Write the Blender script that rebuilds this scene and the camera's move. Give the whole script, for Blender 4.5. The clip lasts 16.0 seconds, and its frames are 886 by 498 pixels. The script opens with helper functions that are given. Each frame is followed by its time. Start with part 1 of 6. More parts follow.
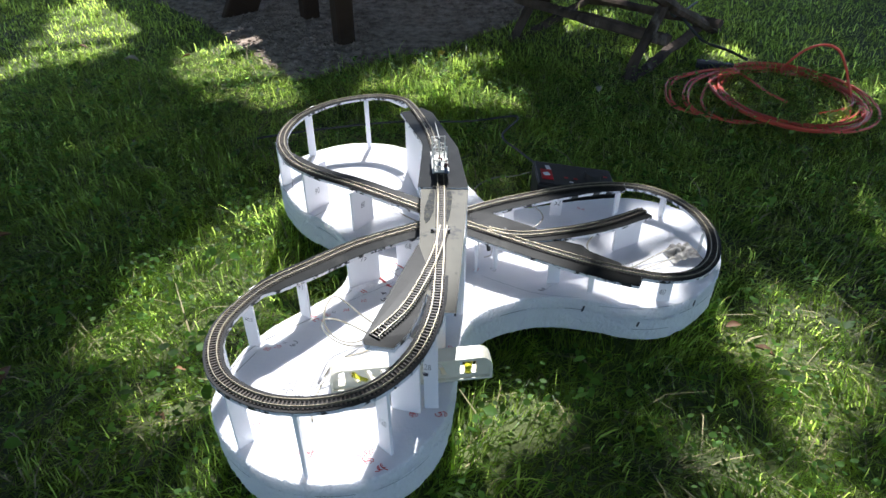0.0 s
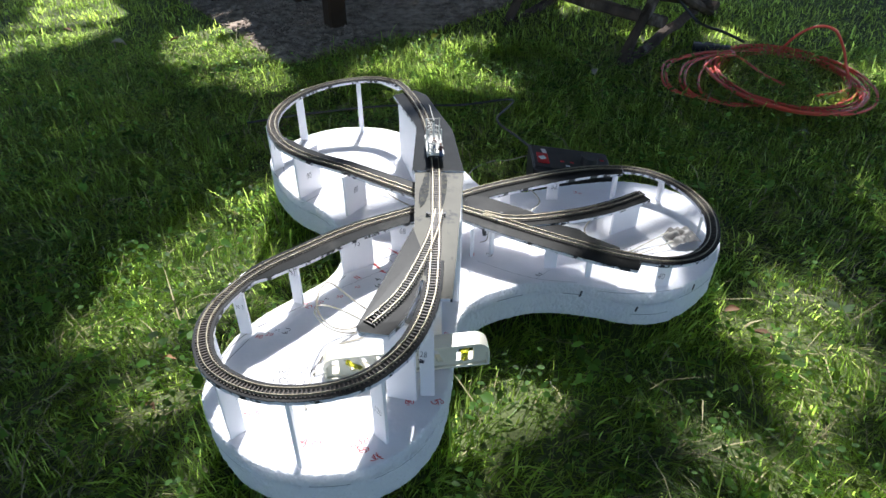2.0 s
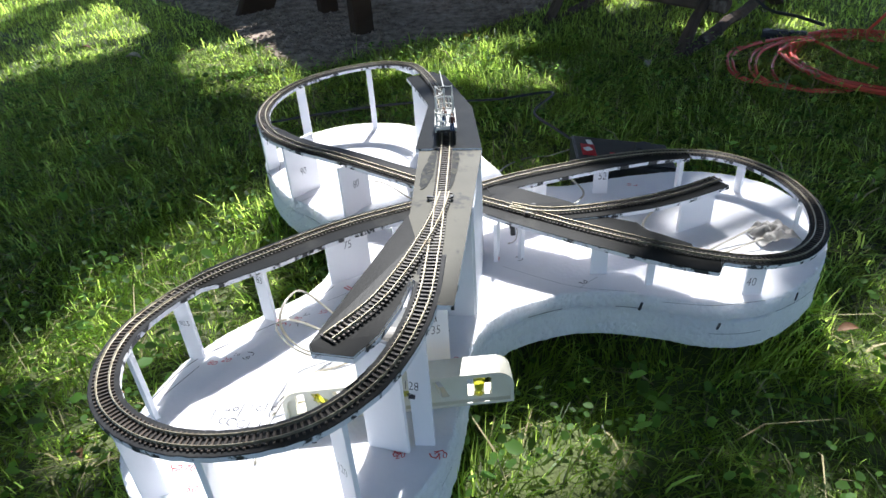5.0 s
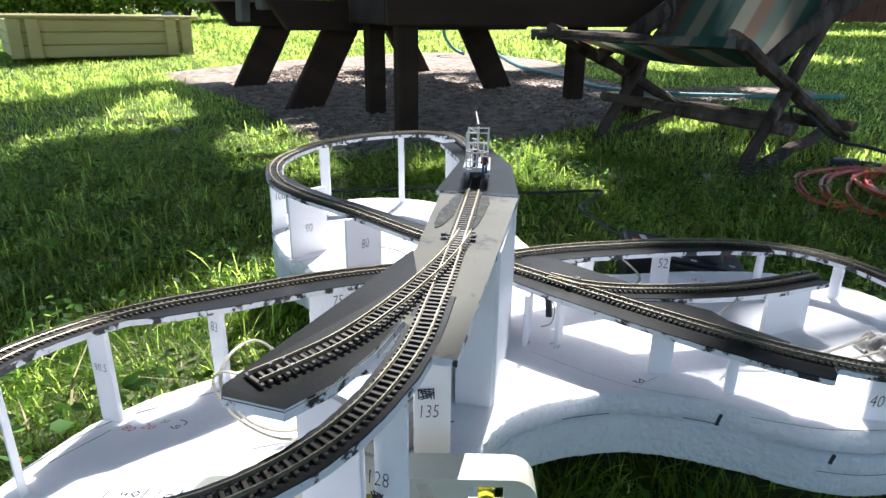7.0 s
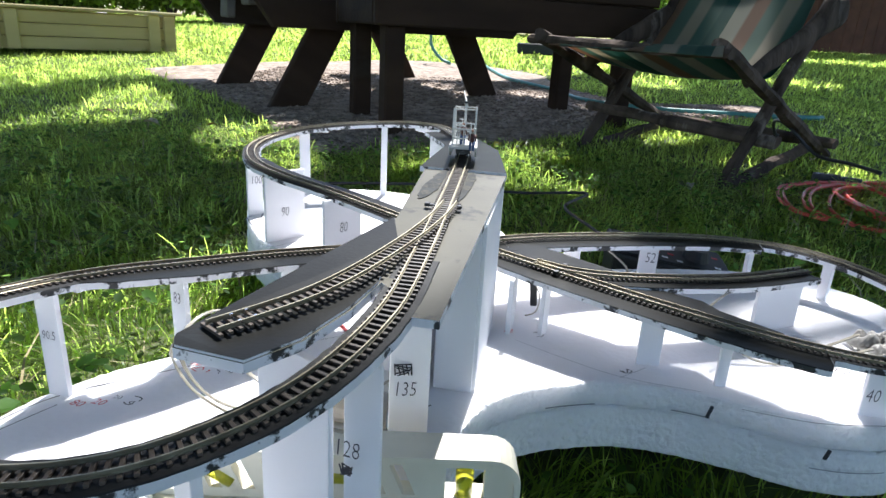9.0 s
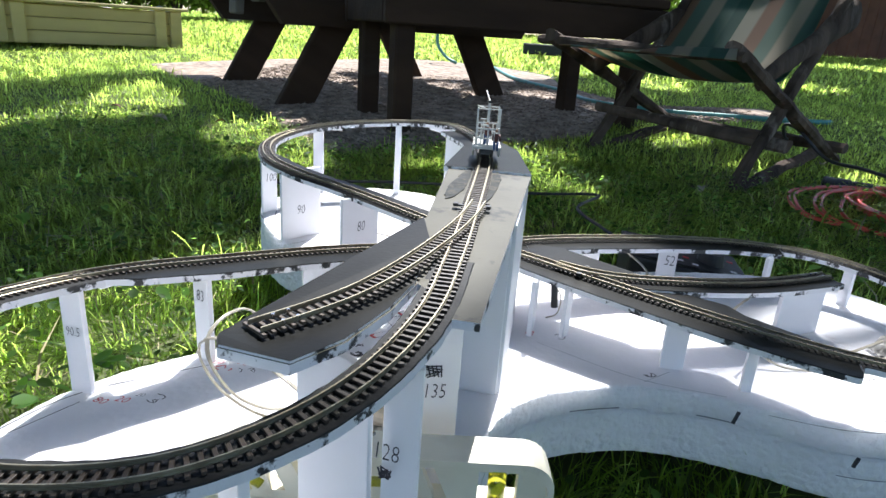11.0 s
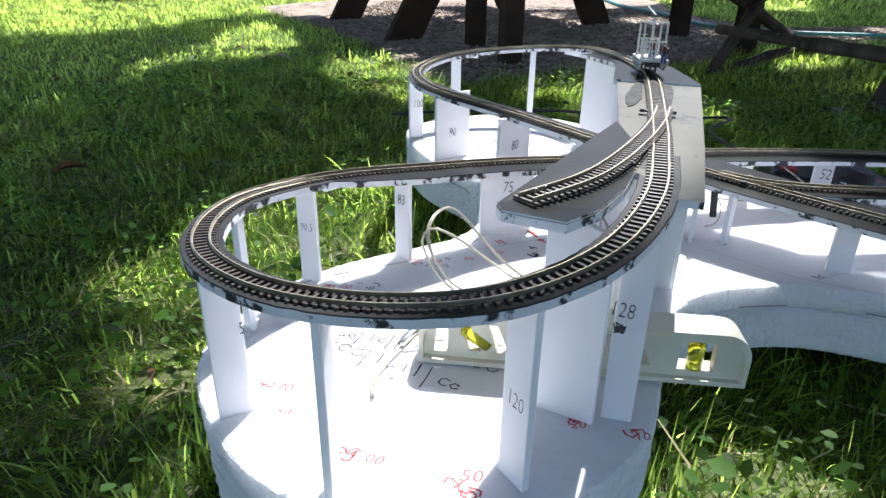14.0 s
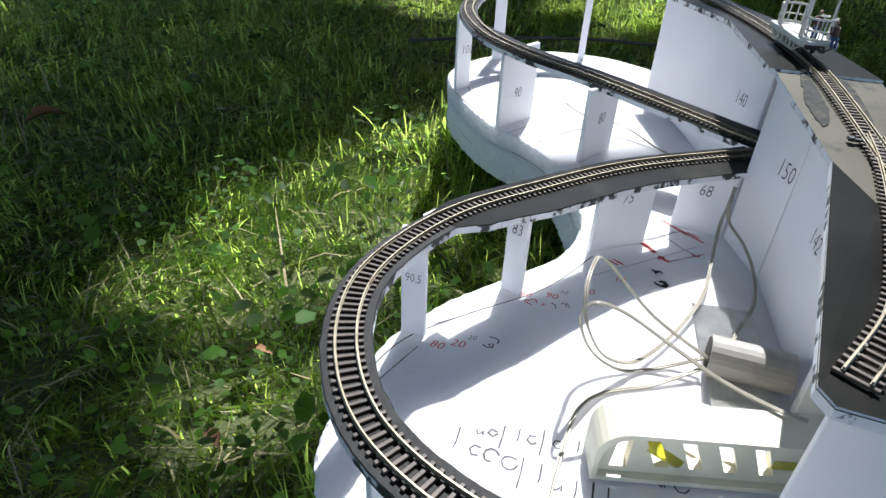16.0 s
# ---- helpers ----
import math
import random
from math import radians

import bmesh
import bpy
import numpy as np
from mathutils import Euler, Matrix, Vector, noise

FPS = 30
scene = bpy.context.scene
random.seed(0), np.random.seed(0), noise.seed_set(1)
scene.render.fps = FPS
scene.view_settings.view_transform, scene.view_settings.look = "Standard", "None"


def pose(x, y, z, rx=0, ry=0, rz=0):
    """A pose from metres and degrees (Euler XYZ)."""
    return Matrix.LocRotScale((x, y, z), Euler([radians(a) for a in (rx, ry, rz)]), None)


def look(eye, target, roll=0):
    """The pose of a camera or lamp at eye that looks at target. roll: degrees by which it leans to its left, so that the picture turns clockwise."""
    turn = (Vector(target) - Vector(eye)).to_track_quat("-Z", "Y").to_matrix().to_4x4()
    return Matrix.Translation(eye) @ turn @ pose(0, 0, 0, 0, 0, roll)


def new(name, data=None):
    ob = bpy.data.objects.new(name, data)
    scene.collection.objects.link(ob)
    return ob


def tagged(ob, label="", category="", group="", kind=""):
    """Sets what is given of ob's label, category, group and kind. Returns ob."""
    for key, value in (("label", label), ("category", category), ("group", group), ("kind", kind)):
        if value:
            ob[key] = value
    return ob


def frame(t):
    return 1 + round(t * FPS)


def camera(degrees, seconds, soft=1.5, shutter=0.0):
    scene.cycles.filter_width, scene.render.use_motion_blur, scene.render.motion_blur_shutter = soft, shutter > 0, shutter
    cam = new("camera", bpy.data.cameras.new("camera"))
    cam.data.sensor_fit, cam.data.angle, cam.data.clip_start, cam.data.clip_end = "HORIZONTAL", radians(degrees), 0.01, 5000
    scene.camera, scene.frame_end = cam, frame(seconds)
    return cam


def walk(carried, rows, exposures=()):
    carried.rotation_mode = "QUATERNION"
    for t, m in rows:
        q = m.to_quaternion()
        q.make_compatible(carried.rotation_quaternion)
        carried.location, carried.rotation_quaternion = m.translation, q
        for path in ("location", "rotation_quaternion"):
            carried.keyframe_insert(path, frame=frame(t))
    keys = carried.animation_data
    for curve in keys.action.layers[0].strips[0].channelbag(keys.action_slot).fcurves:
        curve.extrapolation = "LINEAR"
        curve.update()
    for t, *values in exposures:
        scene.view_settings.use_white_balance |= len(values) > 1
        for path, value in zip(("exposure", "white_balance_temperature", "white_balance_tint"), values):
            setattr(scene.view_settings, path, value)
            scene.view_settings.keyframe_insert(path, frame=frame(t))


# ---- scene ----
cam = camera(69.8, 16.0)
PATH = [
    (0, (0.18, 0.086, 0.75), (0.034, 1.732, -0.377), -0.3),
    (0.5, (0.18, 0.088, 0.75), (0.039, 1.735, -0.377), -0.4),
    (1, (0.18, 0.094, 0.744), (0.042, 1.73, -0.398), -0.6),
    (1.5, (0.178, 0.099, 0.738), (0.048, 1.724, -0.42), -0.4),
    (2, (0.176, 0.101, 0.735), (0.052, 1.725, -0.425), -0.2),
    (2.5, (0.175, 0.106, 0.731), (0.054, 1.724, -0.438), -0.0),
    (3, (0.173, 0.119, 0.724), (0.046, 1.735, -0.448), -0.5),
    (3.5, (0.173, 0.142, 0.703), (-0.007, 1.788, -0.419), -1.7),
    (3.7, (0.175, 0.158, 0.692), (-0.012, 1.809, -0.422), -1.8),
    (5.8, (0.222, 0.341, 0.477), (-0.156, 2.065, -0.464), -2.8),
    (6, (0.216, 0.358, 0.46), (-0.185, 2.102, -0.433), -1.3),
    (6.5, (0.208, 0.392, 0.423), (-0.231, 2.183, -0.353), -0.3),
    (7, (0.203, 0.391, 0.415), (-0.211, 2.22, -0.279), 0.7),
    (7.5, (0.206, 0.389, 0.411), (-0.173, 2.23, -0.272), 1.5),
    (8, (0.201, 0.398, 0.393), (-0.154, 2.252, -0.269), 3.3),
    (8.2, (0.202, 0.405, 0.381), (-0.158, 2.261, -0.27), 3.0),
    (10.5, (0.179, 0.41, 0.37), (-0.168, 2.268, -0.283), 4.1),
    (11, (0.176, 0.409, 0.371), (-0.181, 2.265, -0.282), 4.0),
    (11.5, (0.176, 0.407, 0.371), (-0.188, 2.262, -0.282), 3.9),
    (12, (0.176, 0.407, 0.37), (-0.19, 2.26, -0.286), 3.6),
    (12.5, (0.176, 0.406, 0.368), (-0.193, 2.255, -0.298), 3.7),
    (13, (0.161, 0.389, 0.364), (-0.25, 2.22, -0.327), 4.3),
    (13.5, (0.14, 0.356, 0.354), (-0.362, 2.142, -0.394), 3.7),
    (14, (0.111, 0.326, 0.357), (-0.479, 2.045, -0.478), 0.9),
    (14.5, (0.059, 0.296, 0.363), (-0.597, 1.953, -0.545), 1.2),
    (15, (0.005, 0.295, 0.376), (-0.652, 1.885, -0.643), 0.5),
    (15.5, (-0.041, 0.362, 0.415), (-0.613, 1.927, -0.692), -1.5),
    (16, (-0.059, 0.436, 0.409), (-0.477, 2.027, -0.729), 2.8),
]
walk(cam, [(t, look(eye, target, roll)) for t, eye, target, roll in PATH], [(0, 0.68, 5950, 11), (5.5, 0.80, 5950, 11), (6.5, 0.90, 6000, 11), (13.5, 0.88, 6000, 11), (14.5, 0.56, 5900, 11), (15, 0.40, 5900, 11), (15.5, 0.42, 5950, 11), (16, 0.48, 5950, 11)])

# ---- world and sun ----
SHADE = (-0.02, -0.80)              # how far a shadow falls per metre of height
sun_way = Vector((SHADE[0], SHADE[1], -1.0)).normalized()
world = bpy.data.worlds.new("sky")
scene.world = world
world.use_nodes = True
wn = world.node_tree.nodes
sky = wn.new("ShaderNodeTexSky")
sky.sky_type = "NISHITA"
sky.sun_disc = False
sky.sun_elevation = math.asin(-sun_way.z)
sky.sun_rotation = math.atan2(-sun_way.x, -sun_way.y)
world.node_tree.links.new(sky.outputs[0], wn["Background"].inputs[0])
wn["Background"].inputs[1].default_value = 0.14
sun = new("sun", bpy.data.lights.new("sun", "SUN"))
sun.data.energy, sun.data.angle, sun.data.color = 6.4, radians(0.5), (1.0, 0.955, 0.885)
sun.rotation_mode = "QUATERNION"
sun.rotation_quaternion = sun_way.to_track_quat("-Z", "Y")
sun.location = (0, 6, 9)


# ---- materials ----
def nodes_of(m):
    return m.node_tree.nodes, m.node_tree.links


def material(name, a, b=None, scale=30.0, rough=0.6, metal=0.0, bump=0.0, bump_scale=200.0, spec=0.5, rand=0.0, stretch=(1, 1, 1), dirt=None, dirt_scale=9.0, dirt_lo=0.55, dirt_hi=0.75, coords="Object"):
    """Two colours mixed by noise, an optional stain at a larger scale, fine relief, and a per-object change of brightness."""
    m = bpy.data.materials.new(name)
    m.use_nodes = True
    n, l = nodes_of(m)
    p = n["Principled BSDF"]
    p.inputs["Roughness"].default_value, p.inputs["Metallic"].default_value = rough, metal
    p.inputs["Specular IOR Level"].default_value = spec
    tc, mp = n.new("ShaderNodeTexCoord"), n.new("ShaderNodeMapping")
    mp.inputs["Scale"].default_value = stretch
    l.new(tc.outputs[coords], mp.inputs[0])
    tex = n.new("ShaderNodeTexNoise")
    tex.inputs["Scale"].default_value, tex.inputs["Detail"].default_value = scale, 6
    l.new(mp.outputs[0], tex.inputs["Vector"])
    ramp = n.new("ShaderNodeMapRange")
    ramp.inputs[1].default_value, ramp.inputs[2].default_value = 0.32, 0.68
    l.new(tex.outputs[0], ramp.inputs[0])
    mix = n.new("ShaderNodeMix")
    mix.data_type = "RGBA"
    mix.inputs[6].default_value, mix.inputs[7].default_value = (*a, 1), (*(b or a), 1)
    l.new(ramp.outputs[0], mix.inputs[0])
    out = mix.outputs[2]
    if dirt:
        t2, r2, m2 = n.new("ShaderNodeTexNoise"), n.new("ShaderNodeMapRange"), n.new("ShaderNodeMix")
        t2.inputs["Scale"].default_value, t2.inputs["Detail"].default_value = dirt_scale, 8
        t2.inputs["Roughness"].default_value = 0.65
        l.new(mp.outputs[0], t2.inputs["Vector"])
        r2.inputs[1].default_value, r2.inputs[2].default_value = dirt_lo, dirt_hi
        l.new(t2.outputs[0], r2.inputs[0])
        m2.data_type = "RGBA"
        m2.inputs[7].default_value = (*dirt, 1)
        l.new(out, m2.inputs[6])
        l.new(r2.outputs[0], m2.inputs[0])
        out = m2.outputs[2]
    if rand:
        info, hsv, mr = n.new("ShaderNodeObjectInfo"), n.new("ShaderNodeHueSaturation"), n.new("ShaderNodeMapRange")
        mr.inputs[3].default_value, mr.inputs[4].default_value = 1 - rand, 1 + rand
        l.new(info.outputs["Random"], mr.inputs[0])
        l.new(mr.outputs[0], hsv.inputs["Value"])
        l.new(out, hsv.inputs["Color"])
        out = hsv.outputs[0]
    l.new(out, p.inputs["Base Color"])
    if bump:
        t3, bp = n.new("ShaderNodeTexNoise"), n.new("ShaderNodeBump")
        t3.inputs["Scale"].default_value, t3.inputs["Detail"].default_value = bump_scale, 4
        l.new(mp.outputs[0], t3.inputs["Vector"])
        bp.inputs["Strength"].default_value, bp.inputs["Distance"].default_value = bump, 0.4 / bump_scale
        l.new(t3.outputs[0], bp.inputs["Height"])
        l.new(bp.outputs[0], p.inputs["Normal"])
    return m


def leafy(name, a, b, scale, rough=0.45, through_light=0.35, glow=1.6, tint=(1.06, 1.0, 0.72), spec=0.22):
    """Blades and leaves: two greens, changed from piece to piece, that let some light through; glow and tint boost that
    light's colour.
    """
    m = bpy.data.materials.new(name)
    m.use_nodes = True
    n, l = nodes_of(m)
    p, out = n["Principled BSDF"], n["Material Output"]
    p.inputs["Roughness"].default_value = rough
    p.inputs["Specular IOR Level"].default_value = spec
    geo, tc, tex, mix, hsv, mr = (n.new("ShaderNode" + k) for k in ("NewGeometry", "TexCoord", "TexNoise", "Mix", "HueSaturation", "MapRange"))
    tex.inputs["Scale"].default_value = scale
    l.new(tc.outputs["Object"], tex.inputs["Vector"])
    mix.data_type = "RGBA"
    mix.inputs[6].default_value, mix.inputs[7].default_value = (*a, 1), (*b, 1)
    l.new(tex.outputs[0], mix.inputs[0])
    mr.inputs[3].default_value, mr.inputs[4].default_value = 0.40, 1.75
    l.new(geo.outputs["Random Per Island"], mr.inputs[0])
    l.new(mix.outputs[2], hsv.inputs["Color"])
    l.new(mr.outputs[0], hsv.inputs["Value"])
    l.new(hsv.outputs[0], p.inputs["Base Color"])
    tr, add = n.new("ShaderNodeBsdfTranslucent"), n.new("ShaderNodeMixShader")
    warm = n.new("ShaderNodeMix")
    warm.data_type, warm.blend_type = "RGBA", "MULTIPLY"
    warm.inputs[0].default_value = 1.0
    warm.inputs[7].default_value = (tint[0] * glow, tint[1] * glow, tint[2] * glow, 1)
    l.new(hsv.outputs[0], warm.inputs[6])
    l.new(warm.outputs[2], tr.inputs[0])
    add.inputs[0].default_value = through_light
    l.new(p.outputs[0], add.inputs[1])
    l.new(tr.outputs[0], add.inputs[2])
    l.new(add.outputs[0], out.inputs[0])
    return m


def soft_light(m, weight, depth):
    """Light sinks in and comes out again nearby, as in foam."""
    p = m.node_tree.nodes["Principled BSDF"]
    p.inputs["Subsurface Weight"].default_value, p.inputs["Subsurface Scale"].default_value = weight, depth
    p.inputs["Subsurface Radius"].default_value = (1.0, 1.0, 1.0)
    return m


def foam_material(name, relief, deep):
    """Bead foam: small round beads, with torn crumbs where it has been cut."""
    m = material(name, (0.78, 0.775, 0.80), (0.73, 0.725, 0.76), 26, 0.75, dirt=(0.70, 0.70, 0.70), dirt_scale=7, dirt_lo=0.58, dirt_hi=0.8)
    n, l = nodes_of(m)
    tc, v, bp = n.new("ShaderNodeTexCoord"), n.new("ShaderNodeTexVoronoi"), n.new("ShaderNodeBump")
    crumb, torn = n.new("ShaderNodeTexNoise"), n.new("ShaderNodeBump")
    v.inputs["Scale"].default_value = 170
    crumb.inputs["Scale"].default_value, crumb.inputs["Detail"].default_value = 130, 5.0
    l.new(tc.outputs["Object"], v.inputs["Vector"])
    l.new(tc.outputs["Object"], crumb.inputs["Vector"])
    bp.inputs["Strength"].default_value, bp.inputs["Distance"].default_value = relief, 0.0020
    torn.inputs["Strength"].default_value, torn.inputs["Distance"].default_value = deep, 0.006
    bp.invert = True
    l.new(v.outputs["Distance"], bp.inputs["Height"])
    l.new(crumb.outputs[0], torn.inputs["Height"])
    l.new(torn.outputs[0], bp.inputs["Normal"])
    l.new(bp.outputs[0], n["Principled BSDF"].inputs["Normal"])
    soft_light(m, 0.42, 0.045)
    return m


FOAM = foam_material("white_bead_foam", 0.16, 0.05)
FOAMCUT = foam_material("cut_bead_foam", 0.8, 0.75)
BOARD = soft_light(material("white_foamcore", (0.84, 0.83, 0.84), (0.80, 0.79, 0.81), 18, 0.55, bump=0.08, bump_scale=300), 0.5, 0.006)
BED = material("grey_painted_roadbed", (0.010, 0.010, 0.009), (0.020, 0.020, 0.018), 22, 0.38, dirt=(0.045, 0.044, 0.038), dirt_scale=13, dirt_lo=0.56, dirt_hi=0.72, bump=0.10, bump_scale=350, spec=0.062)
BLACKBED = material("black_painted_roadbed", (0.014, 0.014, 0.015), (0.030, 0.030, 0.029), 60, 0.6, bump=0.3, bump_scale=400, dirt=(0.10, 0.10, 0.092), dirt_scale=40, dirt_lo=0.69, dirt_hi=0.8, spec=0.2)
EDGE = material("paint_stained_board_edge", (0.80, 0.79, 0.81), (0.72, 0.71, 0.72), 40, 0.6, dirt=(0.030, 0.030, 0.030), dirt_scale=55, dirt_lo=0.53, dirt_hi=0.575, bump=0.3, bump_scale=300)
TOPCARD = material("olive_grey_card_deck", (0.078, 0.072, 0.052), (0.102, 0.095, 0.069), 20, 0.5, dirt=(0.030, 0.030, 0.027), dirt_scale=26, dirt_lo=0.58, dirt_hi=0.66, spec=0.16, bump=0.06, bump_scale=250)
SPILL = material("grey_blue_paint", (0.024, 0.026, 0.026), (0.045, 0.047, 0.046), 90, 0.6, bump=0.3, bump_scale=300, spec=0.08, dirt=(0.07, 0.066, 0.050), dirt_scale=120, dirt_lo=0.52, dirt_hi=0.6)
RAIL = material("nickel_silver_rail", (0.40, 0.36, 0.26), (0.26, 0.225, 0.155), 90, 0.42, metal=0.75, dirt=(0.16, 0.11, 0.07), dirt_scale=60)
SLEEPER = material("dark_plastic_sleeper", (0.044, 0.033, 0.025), (0.084, 0.063, 0.047), 120, 0.5, rand=0.4)
BRASS = material("brass_pin", (0.5, 0.4, 0.2), None, 50, 0.3, metal=1)
INK = material("black_pen_ink", (0.02, 0.02, 0.03), None, 50, 0.6)
PENCIL = material("grey_pencil", (0.16, 0.17, 0.20), (0.3, 0.3, 0.33), 180, 0.7)
REDINK = material("red_pen_ink", (0.50, 0.02, 0.03), (0.6, 0.08, 0.08), 90, 0.6)
RAWWOOD = material("weathered_grey_wood", (0.13, 0.095, 0.072), (0.042, 0.031, 0.024), 18, 0.9, spec=0.15, stretch=(1, 1, 0.15), bump=0.9, bump_scale=70, dirt=(0.26, 0.22, 0.18), dirt_scale=14, dirt_lo=0.6, rand=0.2)
DARKWOOD = material("dark_brown_stained_wood", (0.056, 0.034, 0.022), (0.032, 0.020, 0.014), 9, 0.85, spec=0.15, stretch=(0.3, 1, 1), bump=0.35, bump_scale=70, dirt=(0.06, 0.045, 0.032), dirt_scale=5, rand=0.2)
PALEWOOD = material("pale_greenish_timber", (0.62, 0.52, 0.24), (0.50, 0.41, 0.17), 7, 0.7, stretch=(0.2, 0.2, 1), bump=0.3, bump_scale=50, dirt=(0.28, 0.25, 0.12), dirt_scale=4, rand=0.12)
GREYPLANK = material("grey_planks", (0.17, 0.145, 0.115), (0.09, 0.078, 0.062), 8, 0.9, stretch=(0.2, 1, 1), bump=0.4, bump_scale=60, rand=0.2)
SOIL = material("shaded_soil", (0.035, 0.045, 0.018), (0.06, 0.075, 0.025), 25, 0.95, bump=0.6, bump_scale=40)
GRIT = material("grey_gravel", (0.46, 0.36, 0.28), (0.15, 0.11, 0.082), 28, 0.9, bump=0.8, bump_scale=45, dirt=(0.17, 0.125, 0.09), dirt_scale=3)
LAWN = material("far_lawn", (0.078, 0.090, 0.034), (0.040, 0.046, 0.020), 14, 0.9, bump=0.8, bump_scale=30, dirt=(0.15, 0.19, 0.050), dirt_scale=1.2, dirt_lo=0.42, dirt_hi=0.7)
# high glow and warm tint put sunlit brightness into the transmitted colour
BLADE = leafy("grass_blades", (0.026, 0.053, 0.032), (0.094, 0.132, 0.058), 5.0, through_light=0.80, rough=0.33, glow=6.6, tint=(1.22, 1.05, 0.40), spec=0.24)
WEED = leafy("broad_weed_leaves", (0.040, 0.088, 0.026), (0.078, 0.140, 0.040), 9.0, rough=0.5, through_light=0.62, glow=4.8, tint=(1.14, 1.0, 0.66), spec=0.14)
SHRUB = leafy("shrub_leaves", (0.10, 0.18, 0.03), (0.26, 0.34, 0.07), 2.0, through_light=0.55, glow=2.4)
CANOPY = leafy("tree_leaves", (0.035, 0.075, 0.015), (0.06, 0.11, 0.02), 2.0, through_light=0.08)
STRAW = material("dry_straw", (0.42, 0.36, 0.19), (0.30, 0.24, 0.12), 40, 0.7)
DRYLEAF = material("dry_leaf", (0.22, 0.10, 0.035), (0.15, 0.065, 0.022), 60, 0.7, rand=0.3)
CORD = material("orange_red_cord", (0.80, 0.105, 0.055), (0.66, 0.080, 0.045), 30, 0.40, spec=0.7)
BLACKPL = material("black_plastic", (0.018, 0.018, 0.019), (0.03, 0.03, 0.03), 80, 0.45, bump=0.1, bump_scale=400)
WIRE = material("clear_twin_wire", (0.46, 0.43, 0.36), (0.34, 0.31, 0.25), 60, 0.25)
TEAL = material("teal_hose", (0.10, 0.33, 0.30), (0.07, 0.24, 0.23), 30, 0.45)
CREAM = material("cream_plastic", (0.74, 0.70, 0.56), (0.68, 0.64, 0.50), 40, 0.38, dirt=(0.55, 0.50, 0.38), dirt_scale=30, dirt_lo=0.6)
TRAMGREY = material("bare_printed_plastic", (0.60, 0.59, 0.55), (0.52, 0.51, 0.47), 120, 0.5, bump=0.1, bump_scale=900)
FOIL = material("grey_tape", (0.72, 0.72, 0.71), (0.56, 0.56, 0.56), 60, 0.45, metal=0.25, bump=0.5, bump_scale=150)
DUCT = material("grey_cloth_tape", (0.36, 0.35, 0.33), (0.29, 0.28, 0.265), 40, 0.5, metal=0.1, bump=0.25, bump_scale=220)
CARD = material("grey_card_tube", (0.36, 0.335, 0.305), (0.27, 0.25, 0.23), 50, 0.5, bump=0.1, bump_scale=200)
STEEL = material("bright_steel", (0.6, 0.6, 0.6), None, 50, 0.25, metal=1)
FENCE = material("red_brown_fence", (0.15, 0.062, 0.035), (0.10, 0.042, 0.025), 6, 0.8, bump=0.3, bump_scale=40, rand=0.15)
BARK = material("tree_bark", (0.12, 0.09, 0.07), (0.06, 0.045, 0.035), 12, 0.95, bump=0.8, bump_scale=25)
STONE = material("pale_stone", (0.55, 0.52, 0.48), (0.40, 0.38, 0.35), 8, 0.85, bump=0.4, bump_scale=30, rand=0.2)
REDPLATE = material("red_badge", (0.50, 0.015, 0.02), None, 40, 0.35)
WHITEPLATE = material("white_print", (0.8, 0.8, 0.8), None, 40, 0.45)
SHIRT = material("maroon_paint", (0.09, 0.03, 0.025), None, 100, 0.6)


def glassy(name, colour, rough=0.05):
    m = bpy.data.materials.new(name)
    m.use_nodes = True
    p = m.node_tree.nodes["Principled BSDF"]
    p.inputs["Base Color"].default_value = (*colour, 1)
    p.inputs["Roughness"].default_value, p.inputs["Transmission Weight"].default_value = rough, 0.8
    return m


VIAL = glassy("yellow_vial", (0.80, 0.78, 0.05))


def stripes(name, colours, period, axis):
    """Woven cloth in stripes along one axis of the object."""
    m = bpy.data.materials.new(name)
    m.use_nodes = True
    n, l = nodes_of(m)
    p = n["Principled BSDF"]
    p.inputs["Roughness"].default_value = 0.85
    tc, sep, mul, fr, ramp, bp, tex = (n.new("ShaderNode" + k) for k in ("TexCoord", "SeparateXYZ", "Math", "Math", "ValToRGB", "Bump", "TexNoise"))
    l.new(tc.outputs["Object"], sep.inputs[0])
    mul.operation, fr.operation = "DIVIDE", "FRACT"
    mul.inputs[1].default_value = period
    l.new(sep.outputs[axis], mul.inputs[0])
    l.new(mul.outputs[0], fr.inputs[0])
    ramp.color_ramp.interpolation = "LINEAR"
    e = ramp.color_ramp.elements
    k = len(colours)
    e[0].position, e[0].color = 0.0, (*colours[0], 1)
    e[1].position, e[1].color = 1 / k - 0.03, (*colours[0], 1)
    for i, c in enumerate(colours[1:], 1):
        for pos in (i / k, (i + 1) / k - 0.03):
            q = e.new(pos)
            q.color = (*c, 1)
    l.new(fr.outputs[0], ramp.inputs[0])
    l.new(ramp.outputs[0], p.inputs["Base Color"])
    tex.inputs["Scale"].default_value = 220
    bp.inputs["Strength"].default_value, bp.inputs["Distance"].default_value = 0.3, 0.002
    l.new(tex.outputs[0], bp.inputs["Height"])
    l.new(bp.outputs[0], p.inputs["Normal"])
    tr, add = n.new("ShaderNodeBsdfTranslucent"), n.new("ShaderNodeMixShader")
    l.new(ramp.outputs[0], tr.inputs[0])
    add.inputs[0].default_value = 0.68
    l.new(p.outputs[0], add.inputs[1])
    l.new(tr.outputs[0], add.inputs[2])
    l.new(add.outputs[0], n["Material Output"].inputs[0])
    return m


